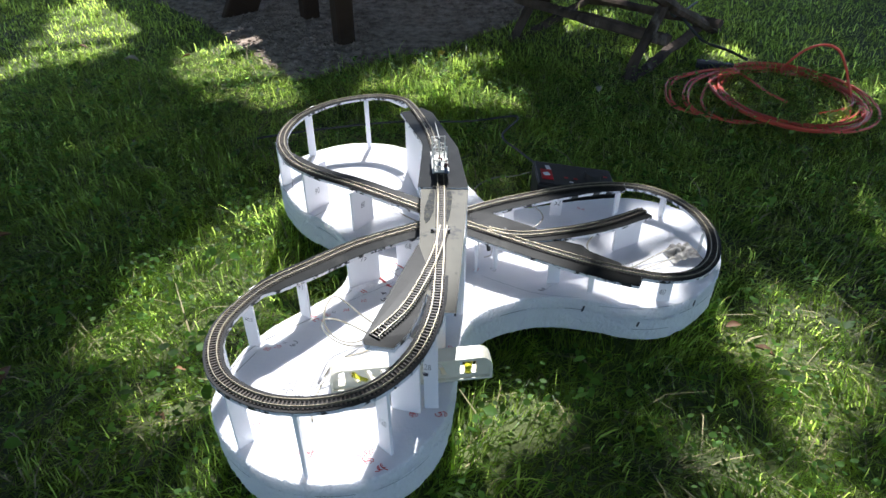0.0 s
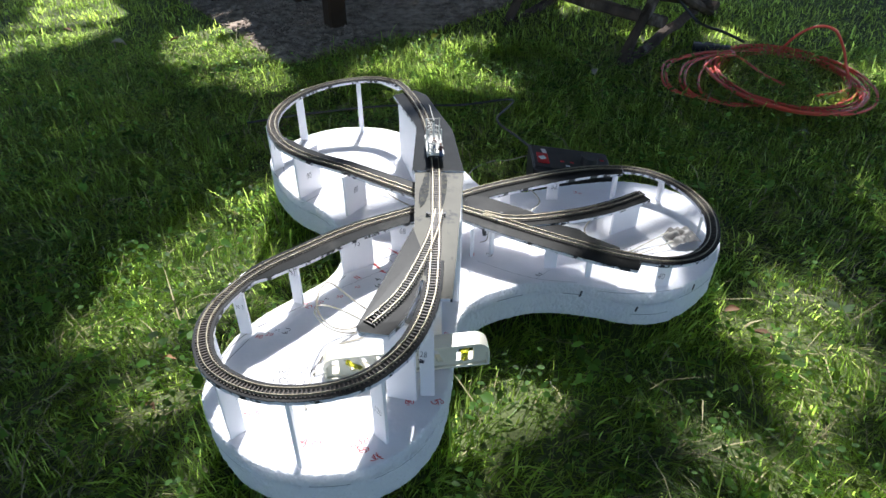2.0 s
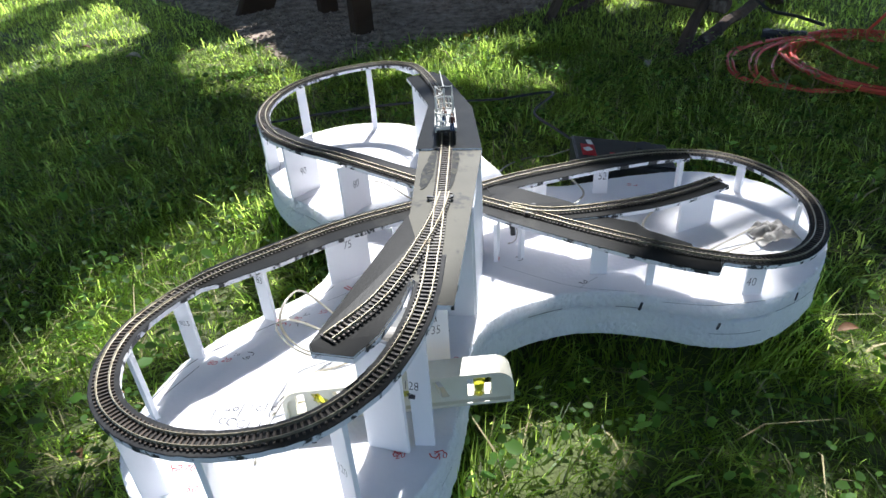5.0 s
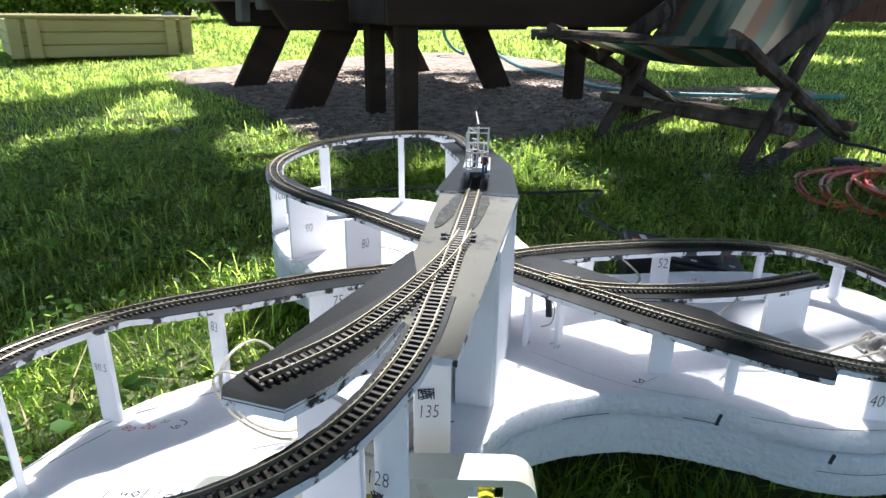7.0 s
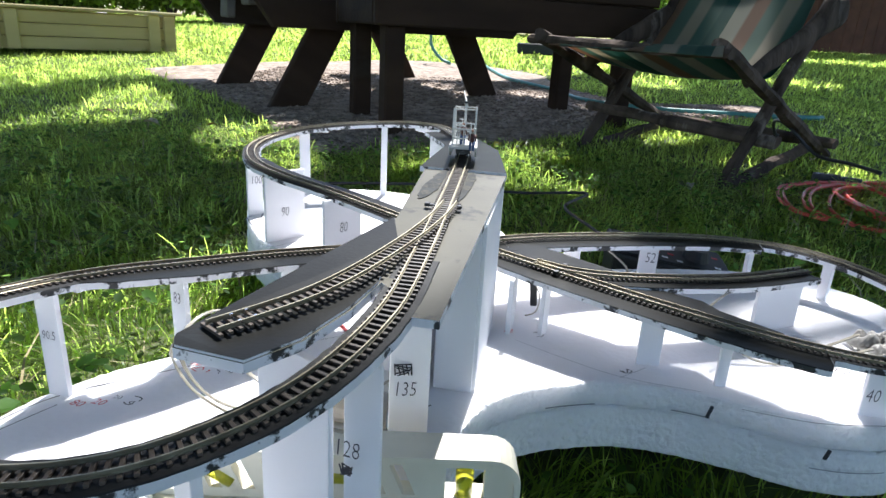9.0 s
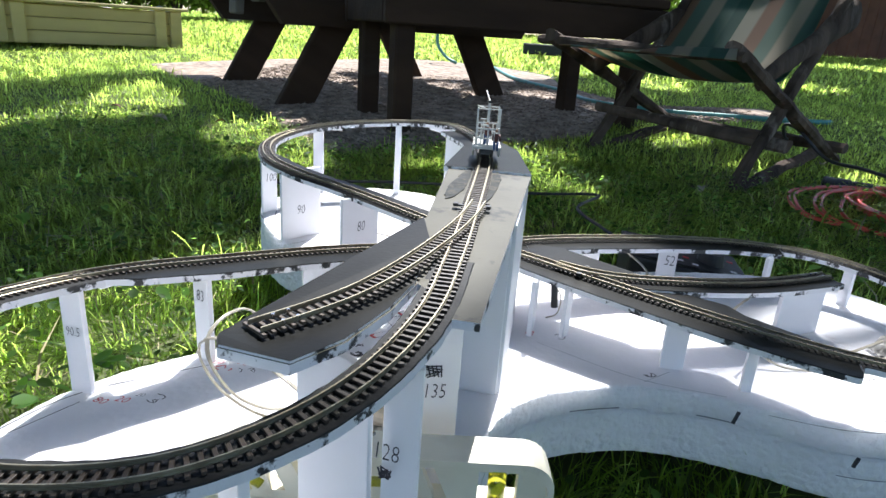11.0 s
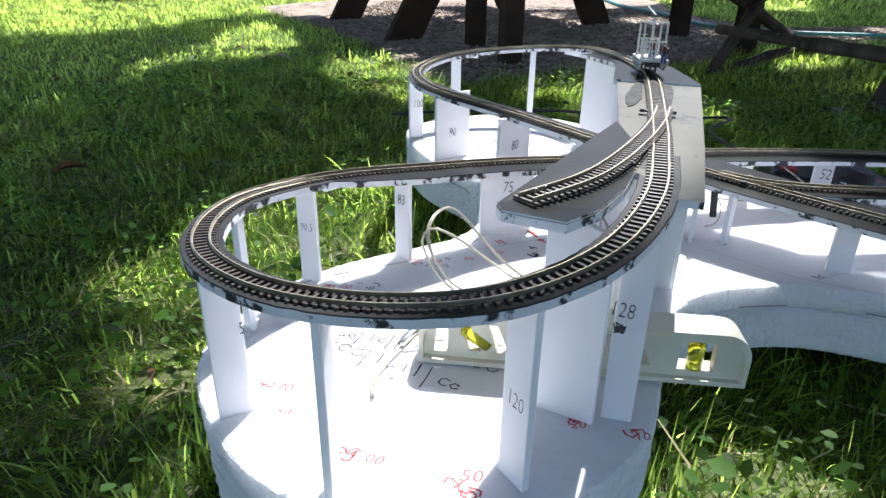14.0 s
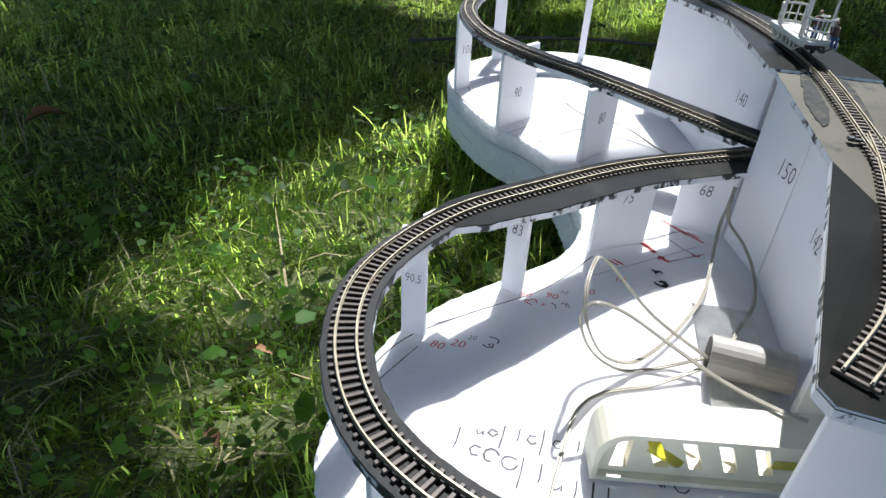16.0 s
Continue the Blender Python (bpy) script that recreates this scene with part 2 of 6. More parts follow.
CANVAS = stripes("striped_canvas", [(0.07, 0.15, 0.12), (0.12, 0.21, 0.17), (0.44, 0.40, 0.31), (0.17, 0.25, 0.20), (0.30, 0.20, 0.14), (0.42, 0.41, 0.33)], 0.30, 1)


# ---- mesh helpers ----
def mesh_object(name, verts, faces, mats, parent=None, label="", smooth=False, which=None):
    me = bpy.data.meshes.new(name)
    me.from_pydata([tuple(v) for v in verts], [], [tuple(f) for f in faces])
    for m in mats if isinstance(mats, (list, tuple)) else [mats]:
        me.materials.append(m)
    if which is not None:
        me.polygons.foreach_set("material_index", which)
    if smooth:
        me.polygons.foreach_set("use_smooth", [True] * len(me.polygons))
    me.update()
    ob = new(name, me)
    if parent:
        ob.parent = parent
    if label:
        ob["label"] = label
    return ob


def part(name, bm, mat, parent=None, label="", smooth=False):
    """Links a bmesh as one mesh object under a thing or a part."""
    me = bpy.data.meshes.new(name)
    bmesh.ops.recalc_face_normals(bm, faces=bm.faces)
    bm.to_mesh(me)
    bm.free()
    for m in mat if isinstance(mat, (list, tuple)) else [mat]:
        me.materials.append(m)
    if smooth:
        me.polygons.foreach_set("use_smooth", [True] * len(me.polygons))
    ob = new(name, me)
    if parent:
        ob.parent = parent
    if label:
        ob["label"] = label
    return ob


def thing(name, label, category, at=(0, 0, 0), turn=0.0, group="", kind=""):
    ob = new(name)
    ob.empty_display_size = 0.02
    ob.matrix_world = pose(*at, 0, 0, turn)
    return tagged(ob, label, category, group, kind)


def box(bm, size, m=None, bevel=0.0, seg=1):
    """A box of that size, its centre at m, with softened edges."""
    made = bmesh.ops.create_cube(bm, size=1, matrix=(m or Matrix()) @ Matrix.Diagonal((*size, 1)))
    if bevel:
        vs = made["verts"]
        es = list({e for v in vs for e in v.link_edges})
        bmesh.ops.bevel(bm, geom=es, offset=bevel, segments=seg, affect="EDGES", profile=0.6)
    return bm


def boxed(size, m=None, bevel=0.0, seg=1):
    return box(bmesh.new(), size, m, bevel, seg)


def rod(bm, a, b, r0, r1=None, sides=10, wobble=0.0, steps=1, flat=1.0):
    """A round bar from a to b that tapers from r0 to r1, uneven by wobble."""
    a, b = Vector(a), Vector(b)
    r1 = r0 if r1 is None else r1
    w = (b - a).normalized()
    u = w.orthogonal().normalized()
    v = w.cross(u)
    rings = []
    for i in range(steps + 1):
        f = i / steps
        c = a.lerp(b, f)
        r = r0 + (r1 - r0) * f
        ring = []
        for k in range(sides):
            t = 2 * math.pi * k / sides
            rr = r * (1 + wobble * noise.noise(Vector((c.x * 9 + math.cos(t), c.y * 9 + math.sin(t), c.z * 9))))
            ring.append(bm.verts.new(c + u * (math.cos(t) * rr) + v * (math.sin(t) * rr * flat)))
        rings.append(ring)
    for p, q in zip(rings, rings[1:]):
        for k in range(sides):
            bm.faces.new((p[k], p[(k + 1) % sides], q[(k + 1) % sides], q[k]))
    bm.faces.new(rings[0][::-1])
    bm.faces.new(rings[-1])
    return bm


def spline(points, n, closed=False):
    """Points of any dimension, joined by a smooth curve, n steps to each stretch."""
    p = np.array(points, float)
    k = len(p)
    out = []
    for i in range(k if closed else k - 1):
        g = [p[(i + d) % k] if closed else p[min(max(i + d, 0), k - 1)] for d in (-1, 0, 1, 2)]
        for j in range(n):
            t = j / n
            out.append(0.5 * (2 * g[1] + (g[2] - g[0]) * t + (2 * g[0] - 5 * g[1] + 4 * g[2] - g[3]) * t * t + (3 * g[1] - g[0] - 3 * g[2] + g[3]) * t ** 3))
    if not closed:
        out.append(p[-1])
    return np.array(out)


def even(points, step):
    """The same line in even steps."""
    p = np.array(points)
    d = np.r_[0, np.cumsum(np.linalg.norm(np.diff(p[:, :3], axis=0), axis=1))]
    s = np.linspace(0, d[-1], max(2, int(round(d[-1] / step)) + 1))
    return np.stack([np.interp(s, d, p[:, i]) for i in range(p.shape[1])], 1)


def tube(name, points, r, mat, parent=None, label="", sides=8, bm=None):
    """A cord along a line of points."""
    p = [Vector(q) for q in points]
    own = bm is None
    bm = bm or bmesh.new()
    rings, u = [], None
    for i, c in enumerate(p):
        w = (p[min(i + 1, len(p) - 1)] - p[max(i - 1, 0)]).normalized()
        u = (u - w * u.dot(w)).normalized() if u is not None else w.orthogonal().normalized()
        v = w.cross(u)
        rings.append([bm.verts.new(c + (u * math.cos(2 * math.pi * k / sides) + v * math.sin(2 * math.pi * k / sides)) * r) for k in range(sides)])
    for a, b in zip(rings, rings[1:]):
        for k in range(sides):
            bm.faces.new((a[k], a[(k + 1) % sides], b[(k + 1) % sides], b[k]))
    bm.faces.new(rings[0][::-1])
    bm.faces.new(rings[-1])
    return part(name, bm, mat, parent, label, smooth=True) if own else bm


def frames_of(p):
    """Along a line: ahead and left, level."""
    t = np.gradient(p[:, :2], axis=0)
    t /= np.linalg.norm(t, axis=1)[:, None]
    return t, np.stack([-t[:, 1], t[:, 0]], 1)


def rise(y):
    """The lawn climbs a little towards the back of the garden."""
    return 0.042 * np.clip(np.asarray(y, float) - 1.05, 0.0, 9.0)


def inside(x, y, poly):
    """Which of the points lie inside a closed outline."""
    c = np.zeros(np.shape(x), bool)
    px, py = poly[:, 0], poly[:, 1]
    for i in range(len(poly)):
        j = i - 1
        cross = (py[i] > y) != (py[j] > y)
        at = (px[j] - px[i]) * (y - py[i]) / (py[j] - py[i] + 1e-12) + px[i]
        c ^= cross & (x < at)
    return c


# ---- the model railway: foam base ----
TOP = 0.09                           # top of the foam
layout = thing("model_railway_layout", "trefoil model railway on a thick white foam base, on the grass", "model railway")

OUTLINE_FRONT = [(-0.155, 0.810), (-0.183, 0.757), (-0.190, 0.700), (-0.187, 0.652), (-0.165, 0.612), (-0.121, 0.571), (-0.071, 0.546), (-0.011, 0.539), (0.049, 0.552), (0.091, 0.581), (0.123, 0.631), (0.137, 0.690), (0.139, 0.765), (0.146, 0.826), (0.169, 0.868), (0.210, 0.898)]
OUTLINE_RIGHT = [(0.262, 0.920), (0.318, 0.923), (0.367, 0.915), (0.418, 0.905), (0.475, 0.913), (0.530, 0.950), (0.574, 1.005), (0.597, 1.07), (0.600, 1.14), (0.580, 1.205), (0.53, 1.252), (0.45, 1.270), (0.35, 1.248), (0.25, 1.213)]
OUTLINE_BACK = [(0.175, 1.225), (0.135, 1.285), (0.090, 1.36), (0.035, 1.425), (-0.028, 1.470), (-0.090, 1.493), (-0.174, 1.487), (-0.240, 1.442), (-0.284, 1.381), (-0.294, 1.315), (-0.265, 1.249), (-0.205, 1.170), (-0.148, 1.128), (-0.105, 1.085), (-0.078, 1.025), (-0.064, 0.962), (-0.078, 0.905), (-0.119, 0.854)]
OUTLINE = spline(OUTLINE_FRONT + OUTLINE_RIGHT + OUTLINE_BACK, 16, closed=True)


def foam_sheet(name, z0, z1, seed, label):
    """One sheet of bead foam, cut by hand: its side is uneven and crumbly."""
    p = even(np.vstack([OUTLINE, OUTLINE[:1]]), 0.004)[:-1]
    t, left = frames_of(np.vstack([p[-1:], p, p[:1]]))
    t, left = t[1:-1], left[1:-1]
    levels = [(0.0, 0.003), (0.05, 0.0), (0.16, 0.0), (0.28, 0.0), (0.4, 0.0), (0.52, 0.0), (0.64, 0.0), (0.76, 0.0), (0.88, 0.0), (0.96, 0.0004), (1.0, 0.0022)]
    verts, faces = [], []
    k = len(p)
    for f, inset in levels:
        z = z0 + (z1 - z0) * f
        for (x, y), (lx, ly) in zip(p, left):
            q = Vector((x * 60, y * 60, z * 90 + seed * 7))
            d = 0.0009 * noise.noise(q * 0.9) + 0.0010 * noise.noise(q * 2.6) + 0.0012 * noise.noise(q * 6.0) + 0.002 * noise.noise(Vector((x * 14, y * 14, seed)))
            verts.append((x + lx * (inset + d), y + ly * (inset + d), z + (0.0004 * noise.noise(q) if 0 < f < 1 else 0)))
    for j in range(len(levels) - 1):
        for i in range(k):
            a, b = j * k + i, j * k + (i + 1) % k
            faces.append((a, b, b + k, a + k))
    faces.append(tuple(range(k))[::-1])
    faces.append(tuple(range((len(levels) - 1) * k, len(levels) * k)))
    return mesh_object(name, verts, faces, [FOAMCUT, FOAM], layout, label, which=[0] * (len(faces) - 2) + [1, 1])


base_sheet = foam_sheet("foam_sheet", 0.022, 0.0655, 1, "lower white foam sheet with a rough cut edge")
top_sheet = foam_sheet("foam_sheet", 0.0662, TOP, 2, "upper white foam sheet with pencil lines")

# ---- the model railway: line of the track (x, y, millimetres above the foam) ----
FRONT = [(0.080, 1.033, 62.5), (-0.0296, 0.9475, 70), (-0.1032, 0.8579, 80), (-0.141, 0.803, 86.5), (-0.1625, 0.748, 92.5), (-0.1705, 0.690, 98), (-0.1555, 0.634, 102.5), (-0.1219, 0.590, 105.5),
         (-0.064, 0.562, 109.5), (0.0, 0.560, 114), (0.055, 0.580, 119.5), (0.095, 0.629, 126), (0.1135, 0.697, 134), (0.1135, 0.772, 141), (0.1085, 0.855, 146.5)]
BACK = [(0.0985, 0.977, 151.5), (0.0885, 1.06, 150), (0.0711, 1.159, 145), (0.040, 1.283, 137), (-0.010, 1.414, 128.5), (-0.050, 1.460, 124), (-0.105, 1.4765, 120), (-0.180, 1.456, 114.3),
        (-0.237, 1.400, 109.5), (-0.2625, 1.330, 104.5), (-0.2555, 1.256, 100.5), (-0.215, 1.187, 95.5), (-0.1555, 1.147, 90.4), (-0.085, 1.1245, 82.5), (0.0076, 1.0885, 71.5)]
RIGHT = [(0.090, 1.056, 62), (0.187, 1.0133, 57), (0.2774, 0.9757, 52), (0.363, 0.9459, 47), (0.425, 0.933, 43.3), (0.4722, 0.9314, 41.3), (0.520, 0.951, 40), (0.556, 1.0, 40),
         (0.5715, 1.07, 40), (0.560, 1.137, 41), (0.527, 1.19, 43), (0.475, 1.222, 45), (0.4061, 1.2225, 47.7), (0.33, 1.198, 51), (0.25, 1.155, 55), (0.165, 1.103, 58.8)]
STEPS = 24
BOARD_TOP = 6                        # board and paint over the written heights of the supports
whole = spline(FRONT + BACK + RIGHT, STEPS, closed=True)
whole[:, 2] = TOP + (whole[:, 2] + BOARD_TOP) / 1000
# widths of the bed from the line, inner and outer, in millimetres, at the points where they change
WIDTHS_FRONT = {0: (30, 17), 2: (31, 17), 3: (24, 17), 3.4: (13, 12), 12: (13, 13), 15: (12, 12)}
WIDTHS_BACK = {0: (12, 12), 4.6: (11.5, 11.5), 10.6: (11.5, 11.5), 11: (24, 12), 15: (34, 13)}
WIDTHS_RIGHT = {0: (26, 22), 1: (18, 31), 3.95: (15, 33), 4.05: (11.5, 11.5), 11: (11.5, 11.5), 11.5: (12, 12), 11.55: (20, 12), 13: (29, 13), 16: (30, 15)}


def stretch_of(start, count, extra=1):
    k = len(whole)
    return np.array([whole[(start * STEPS + i) % k] for i in range(count * STEPS + extra)])


def bed(line, widths, thick, parent, name, label, lift=0.0, top=BED, edge_noise=0.0007, span=None):
    """The strip of foam board under the track, painted on top."""
    keys = sorted(widths)
    u = np.arange(len(line)) / STEPS
    wl = np.interp(u, keys, [widths[k][0] for k in keys]) / 1000
    wr = np.interp(u, keys, [widths[k][1] for k in keys]) / 1000
    if span:
        pick = (u >= span[0]) & (u <= span[1])
        line, wl, wr = line[pick], wl[pick], wr[pick]
    t, left = frames_of(line)
    verts, faces, which = [], [], []
    for (x, y, z), (lx, ly), a, b in zip(line, left, wl, wr):
        a += edge_noise * noise.noise(Vector((x * 130, y * 130, 3)))
        b += edge_noise * noise.noise(Vector((x * 130, y * 130, 9)))
        zt = z + lift
        for o, h in ((a, 0.0), (a - 0.0006, 0.0006), (-b + 0.0006, 0.0006), (-b, 0.0), (-b, -thick), (a, -thick)):
            verts.append((x + lx * o, y + ly * o, zt + h - 0.0006))
    k = 6
    for i in range(len(line) - 1):
        for j in range(k):
            p, q = i * k + j, i * k + (j + 1) % k
            faces.append((p, q, q + k, p + k))
            which.append(0 if j in (0, 1, 2) else 1)
    faces += [tuple(range(k))[::-1], tuple(range(len(verts) - k, len(verts)))]
    which += [1, 1]
    return mesh_object(name, verts, faces, [top, EDGE], parent, label, which=which)


front_line, back_line, right_line = stretch_of(0, 15), stretch_of(15, 15), stretch_of(30, 16)
bed(front_line, WIDTHS_FRONT, 0.005, layout, "roadbed", "grey painted foam board ramp", 0.0, BED, span=(0, 3.45))
bed(front_line, WIDTHS_FRONT, 0.005, layout, "roadbed", "black painted curved foam board ramp", 0.0, BLACKBED, span=(3.4, 13.0))
bed(back_line, WIDTHS_BACK, 0.005, layout, "roadbed", "black painted curved foam board ramp", 0.0, BLACKBED, span=(4.3, 10.8))
bed(back_line, WIDTHS_BACK, 0.005, layout, "roadbed", "grey painted foam board ramp", -0.0007, BED, span=(10.75, 15))
bed(right_line, WIDTHS_RIGHT, 0.005, layout, "roadbed", "dark grey painted foam board ramp", -0.0012, BED, span=(0, 4.08))
bed(right_line, WIDTHS_RIGHT, 0.005, layout, "roadbed", "black painted curved foam board ramp", 0.0, BLACKBED, span=(4.0, 11.52))
bed(right_line, WIDTHS_RIGHT, 0.005, layout, "roadbed", "dark grey painted foam board ramp", -0.0018, BED, span=(11.5, 16))


def plate(points, thick, parent, name, label, top):
    """A cut sheet of board; points are x, y and the height of its top."""
    bm = bmesh.new()
    c = sum((Vector(p) for p in points), Vector()) / len(points)
    area = sum(a[0] * b[1] - b[0] * a[1] for a, b in zip(points, points[1:] + points[:1]))
    pts = points if area > 0 else points[::-1]
    up = [bm.verts.new(p) for p in pts]
    lo = [bm.verts.new((p[0], p[1], p[2] - thick)) for p in pts]
    f = bm.faces.new(up)
    g = bm.faces.new(lo[::-1])
    sides = [bm.faces.new((lo[i], lo[(i + 1) % len(lo)], up[(i + 1) % len(up)], up[i])) for i in range(len(up))]
    for s in sides + [g]:
        s.material_index = 1
    bmesh.ops.triangulate(bm, faces=[f, g])
    return part(name, bm, [top, EDGE], parent, label)


plate([(0.0633, 0.9962, TOP + 0.1570), (0.0785, 0.8434, TOP + 0.1508), (0.0344, 0.6350, TOP + 0.1475), (0.0394, 0.6261, TOP + 0.1472), (0.0740, 0.6236, TOP + 0.1465), (0.0879, 0.6524, TOP + 0.1450), (0.0969, 0.6923, TOP + 0.1445),
       (0.1002, 0.7343, TOP + 0.1440), (0.1094, 0.7275, TOP + 0.1430), (0.1150, 0.7016, TOP + 0.1405), (0.1416, 0.7022, TOP + 0.1405), (0.1423, 0.7935, TOP + 0.1475), (0.1415, 1.0001, TOP + 0.1570)], 0.005, layout, "deck", "olive grey card deck on top of the tower", TOPCARD)
plate([(0.0776, 0.8393, TOP + 0.1522), (0.0349, 0.6355, TOP + 0.1487), (0.0399, 0.6268, TOP + 0.1484), (0.0738, 0.6244, TOP + 0.1477), (0.0869, 0.6534, TOP + 0.1462), (0.0960, 0.6933, TOP + 0.1460), (0.0993, 0.7303, TOP + 0.1456), (0.0938, 0.7927, TOP + 0.1495)], 0.0012, layout, "siding_paint", "dark grey painted end of the siding", BED)
plate([(0.1416, 0.9960, TOP + 0.1590), (0.1129, 1.1681, TOP + 0.1495), (0.0451, 1.3682, TOP + 0.1355), (0.0179, 1.3975, TOP + 0.1335), (-0.0241, 1.3671, TOP + 0.1330), (0.0452, 1.1826, TOP + 0.1480), (0.0590, 0.9925, TOP + 0.1590)], 0.005, layout, "ramp", "grey painted board ramp behind the tower", BED)
plate([(0.1568, 1.0271, TOP + 0.0635), (0.2992, 0.9782, TOP + 0.0560), (0.3977, 0.9457, TOP + 0.0500), (0.3969, 0.9589, TOP + 0.0502), (0.3491, 0.9853, TOP + 0.0530), (0.3364, 1.0024, TOP + 0.0540), (0.3022, 1.0110, TOP + 0.0560), (0.2542, 1.0462, TOP + 0.0590), (0.1834, 1.0771, TOP + 0.0640), (0.1363, 1.0858, TOP + 0.0650)], 0.0045, layout, "wedge", "dark grey board between the two branches", BED)

# ---- track: rails and sleepers ----
SLEEPER_MESH = bpy.data.meshes.new("sleeper")
_bm = boxed((0.0020, 0.0172, 0.0016), None, 0.0002)
_bm.to_mesh(SLEEPER_MESH)
_bm.free()
SLEEPER_MESH.materials.append(SLEEPER)
GAUGE = 0.0102


def rail_mesh(line, off, parent, z0=0.0017, label=""):
    t, left = frames_of(line)
    verts, faces = [], []
    prof = [(-0.0008, 0.0), (-0.0008, 0.0004), (-0.0003, 0.0007), (-0.00036, 0.0016), (-0.00036, 0.0021), (0.00036, 0.0021), (0.00036, 0.0016), (0.0003, 0.0007), (0.0008, 0.0004), (0.0008, 0.0)]
    k = len(prof)
    for (x, y, z), (lx, ly) in zip(line, left):
        for o, h in prof:
            verts.append((x + lx * (off + o), y + ly * (off + o), z + z0 + h))
    for i in range(len(line) - 1):
        for j in range(k):
            p, q = i * k + j, i * k + (j + 1) % k
            faces.append((p, p + k, q + k, q))
    faces += [tuple(range(k)), tuple(range(len(verts) - k, len(verts)))[::-1]]
    return mesh_object("rail", verts, faces, RAIL, parent, label)


def track(line, label, step=0.0051, lift=0.0, gauge=GAUGE):
    """Flexible track: two rails on a row of sleepers."""
    holder = new("track")
    holder.empty_display_size = 0.01
    holder.parent = layout
    holder["label"] = label
    p = even(line, 0.004)
    p[:, 2] += lift
    for side in (-1, 1):
        rail_mesh(p, side * gauge / 2, holder)
    q = even(p, step)
    t, left = frames_of(q)
    slope = np.gradient(q[:, 2]) / step
    for i, ((x, y, z), (tx, ty)) in enumerate(zip(q, t)):
        s = new("sleeper", SLEEPER_MESH)
        s.parent = holder
        s.matrix_basis = Matrix.Translation((x, y, z + 0.00075)) @ Euler((0, -math.atan(slope[i]), math.atan2(ty, tx) + random.uniform(-0.02, 0.02))).to_matrix().to_4x4()
    return holder


track(front_line, "model track with brassy rails round the near loop")
track(back_line, "model track with brassy rails round the far loop", lift=0.0002)
track(right_line, "model track with brassy rails round the low loop", lift=0.0001)
SIDING_FRONT = spline([(0.1105, 0.8825, TOP + 0.1540), (0.1086, 0.8437, TOP + 0.1522), (0.1015, 0.7928, TOP + 0.1505), (0.0888, 0.7321, TOP + 0.1492), (0.0740, 0.6860, TOP + 0.1488), (0.0488, 0.6420, TOP + 0.1484)], 12)
SIDING_RIGHT = spline([(0.1763, 1.0207, TOP + 0.0645), (0.2105, 1.0125, TOP + 0.0628), (0.2495, 1.0162, TOP + 0.0612), (0.3032, 1.0336, TOP + 0.0592), (0.3624, 1.0592, TOP + 0.0575), (0.4125, 1.0885, TOP + 0.0567), (0.4605, 1.1225, TOP + 0.0565)], 12)
sr = SIDING_RIGHT.copy()
bed(sr[18:], {0: (17, 20), 2: (14, 22), 6: (12, 20)}, 0.005, layout, "roadbed", "dark grey painted board under the siding", -0.0004, BED)
track(SIDING_FRONT, "short dead-end siding on the tower deck", lift=0.0006)
track(SIDING_RIGHT, "short dead-end siding in the low loop", lift=0.0006)


def cylinder_at(bm, at, r, h, sides=10):
    return rod(bm, at, (at[0], at[1], at[2] + h), r, r, sides)


# point motors' pins and buffer posts at the two siding ends
for line in (SIDING_FRONT, SIDING_RIGHT):
    q = even(line, 0.004)
    t, left = frames_of(q)
    for n_back in (6, 4):
        for side in (-1, 1):
            o = q[-n_back][:2] + left[-n_back] * side * 0.0045
            bm = bmesh.new()
            cylinder_at(bm, (o[0], o[1], q[-n_back][2] + 0.001), 0.0011, 0.0032, 8)
            part("track_pin", bm, STEEL, layout)


# grey paint that ran beside the rails on the deck
random.seed(31)
for ring in ([(0.0765, 0.930), (0.0785, 0.958), (0.0800, 0.986), (0.0850, 0.992), (0.0895, 0.962), (0.0905, 0.928), (0.0870, 0.902), (0.0810, 0.897)], [(0.1075, 0.988), (0.1125, 0.990), (0.1165, 0.968), (0.1175, 0.935), (0.1155, 0.902), (0.1125, 0.900), (0.1105, 0.945)]):
    rag = spline(ring, 6, closed=True)
    pts = []
    for x, y in rag:
        d = 0.0016 * noise.noise(Vector((x * 260, y * 260, 3)))
        pts.append((x + d, y + 2 * d, TOP + 0.1508 + (y - 0.8434) * 0.0406 + 0.0007))
    plate(pts, 0.0004, layout, "paint_spill", "grey paint blotch beside the rails", SPILL).data.materials[1] = SPILL


# throw bars of the two turnouts
for (x, y, z), turn in (((0.1067, 0.8743, TOP + 0.1547), 2), ((0.2017, 1.0139, TOP + 0.0648), 70)):
    part("throw_bar", boxed((0.027, 0.0034, 0.0016), pose(x, y, z, 0, 0, turn), 0.0003), BLACKPL, layout, "black throw bar of a turnout")
    for s in (-1, 1):
        part("throw_bar_end", boxed((0.0040, 0.0052, 0.0026), pose(x + s * 0.0125 * math.cos(radians(turn)), y + s * 0.0125 * math.sin(radians(turn)), z + 0.0004, 0, 0, turn), 0.0005), BLACKPL, layout)


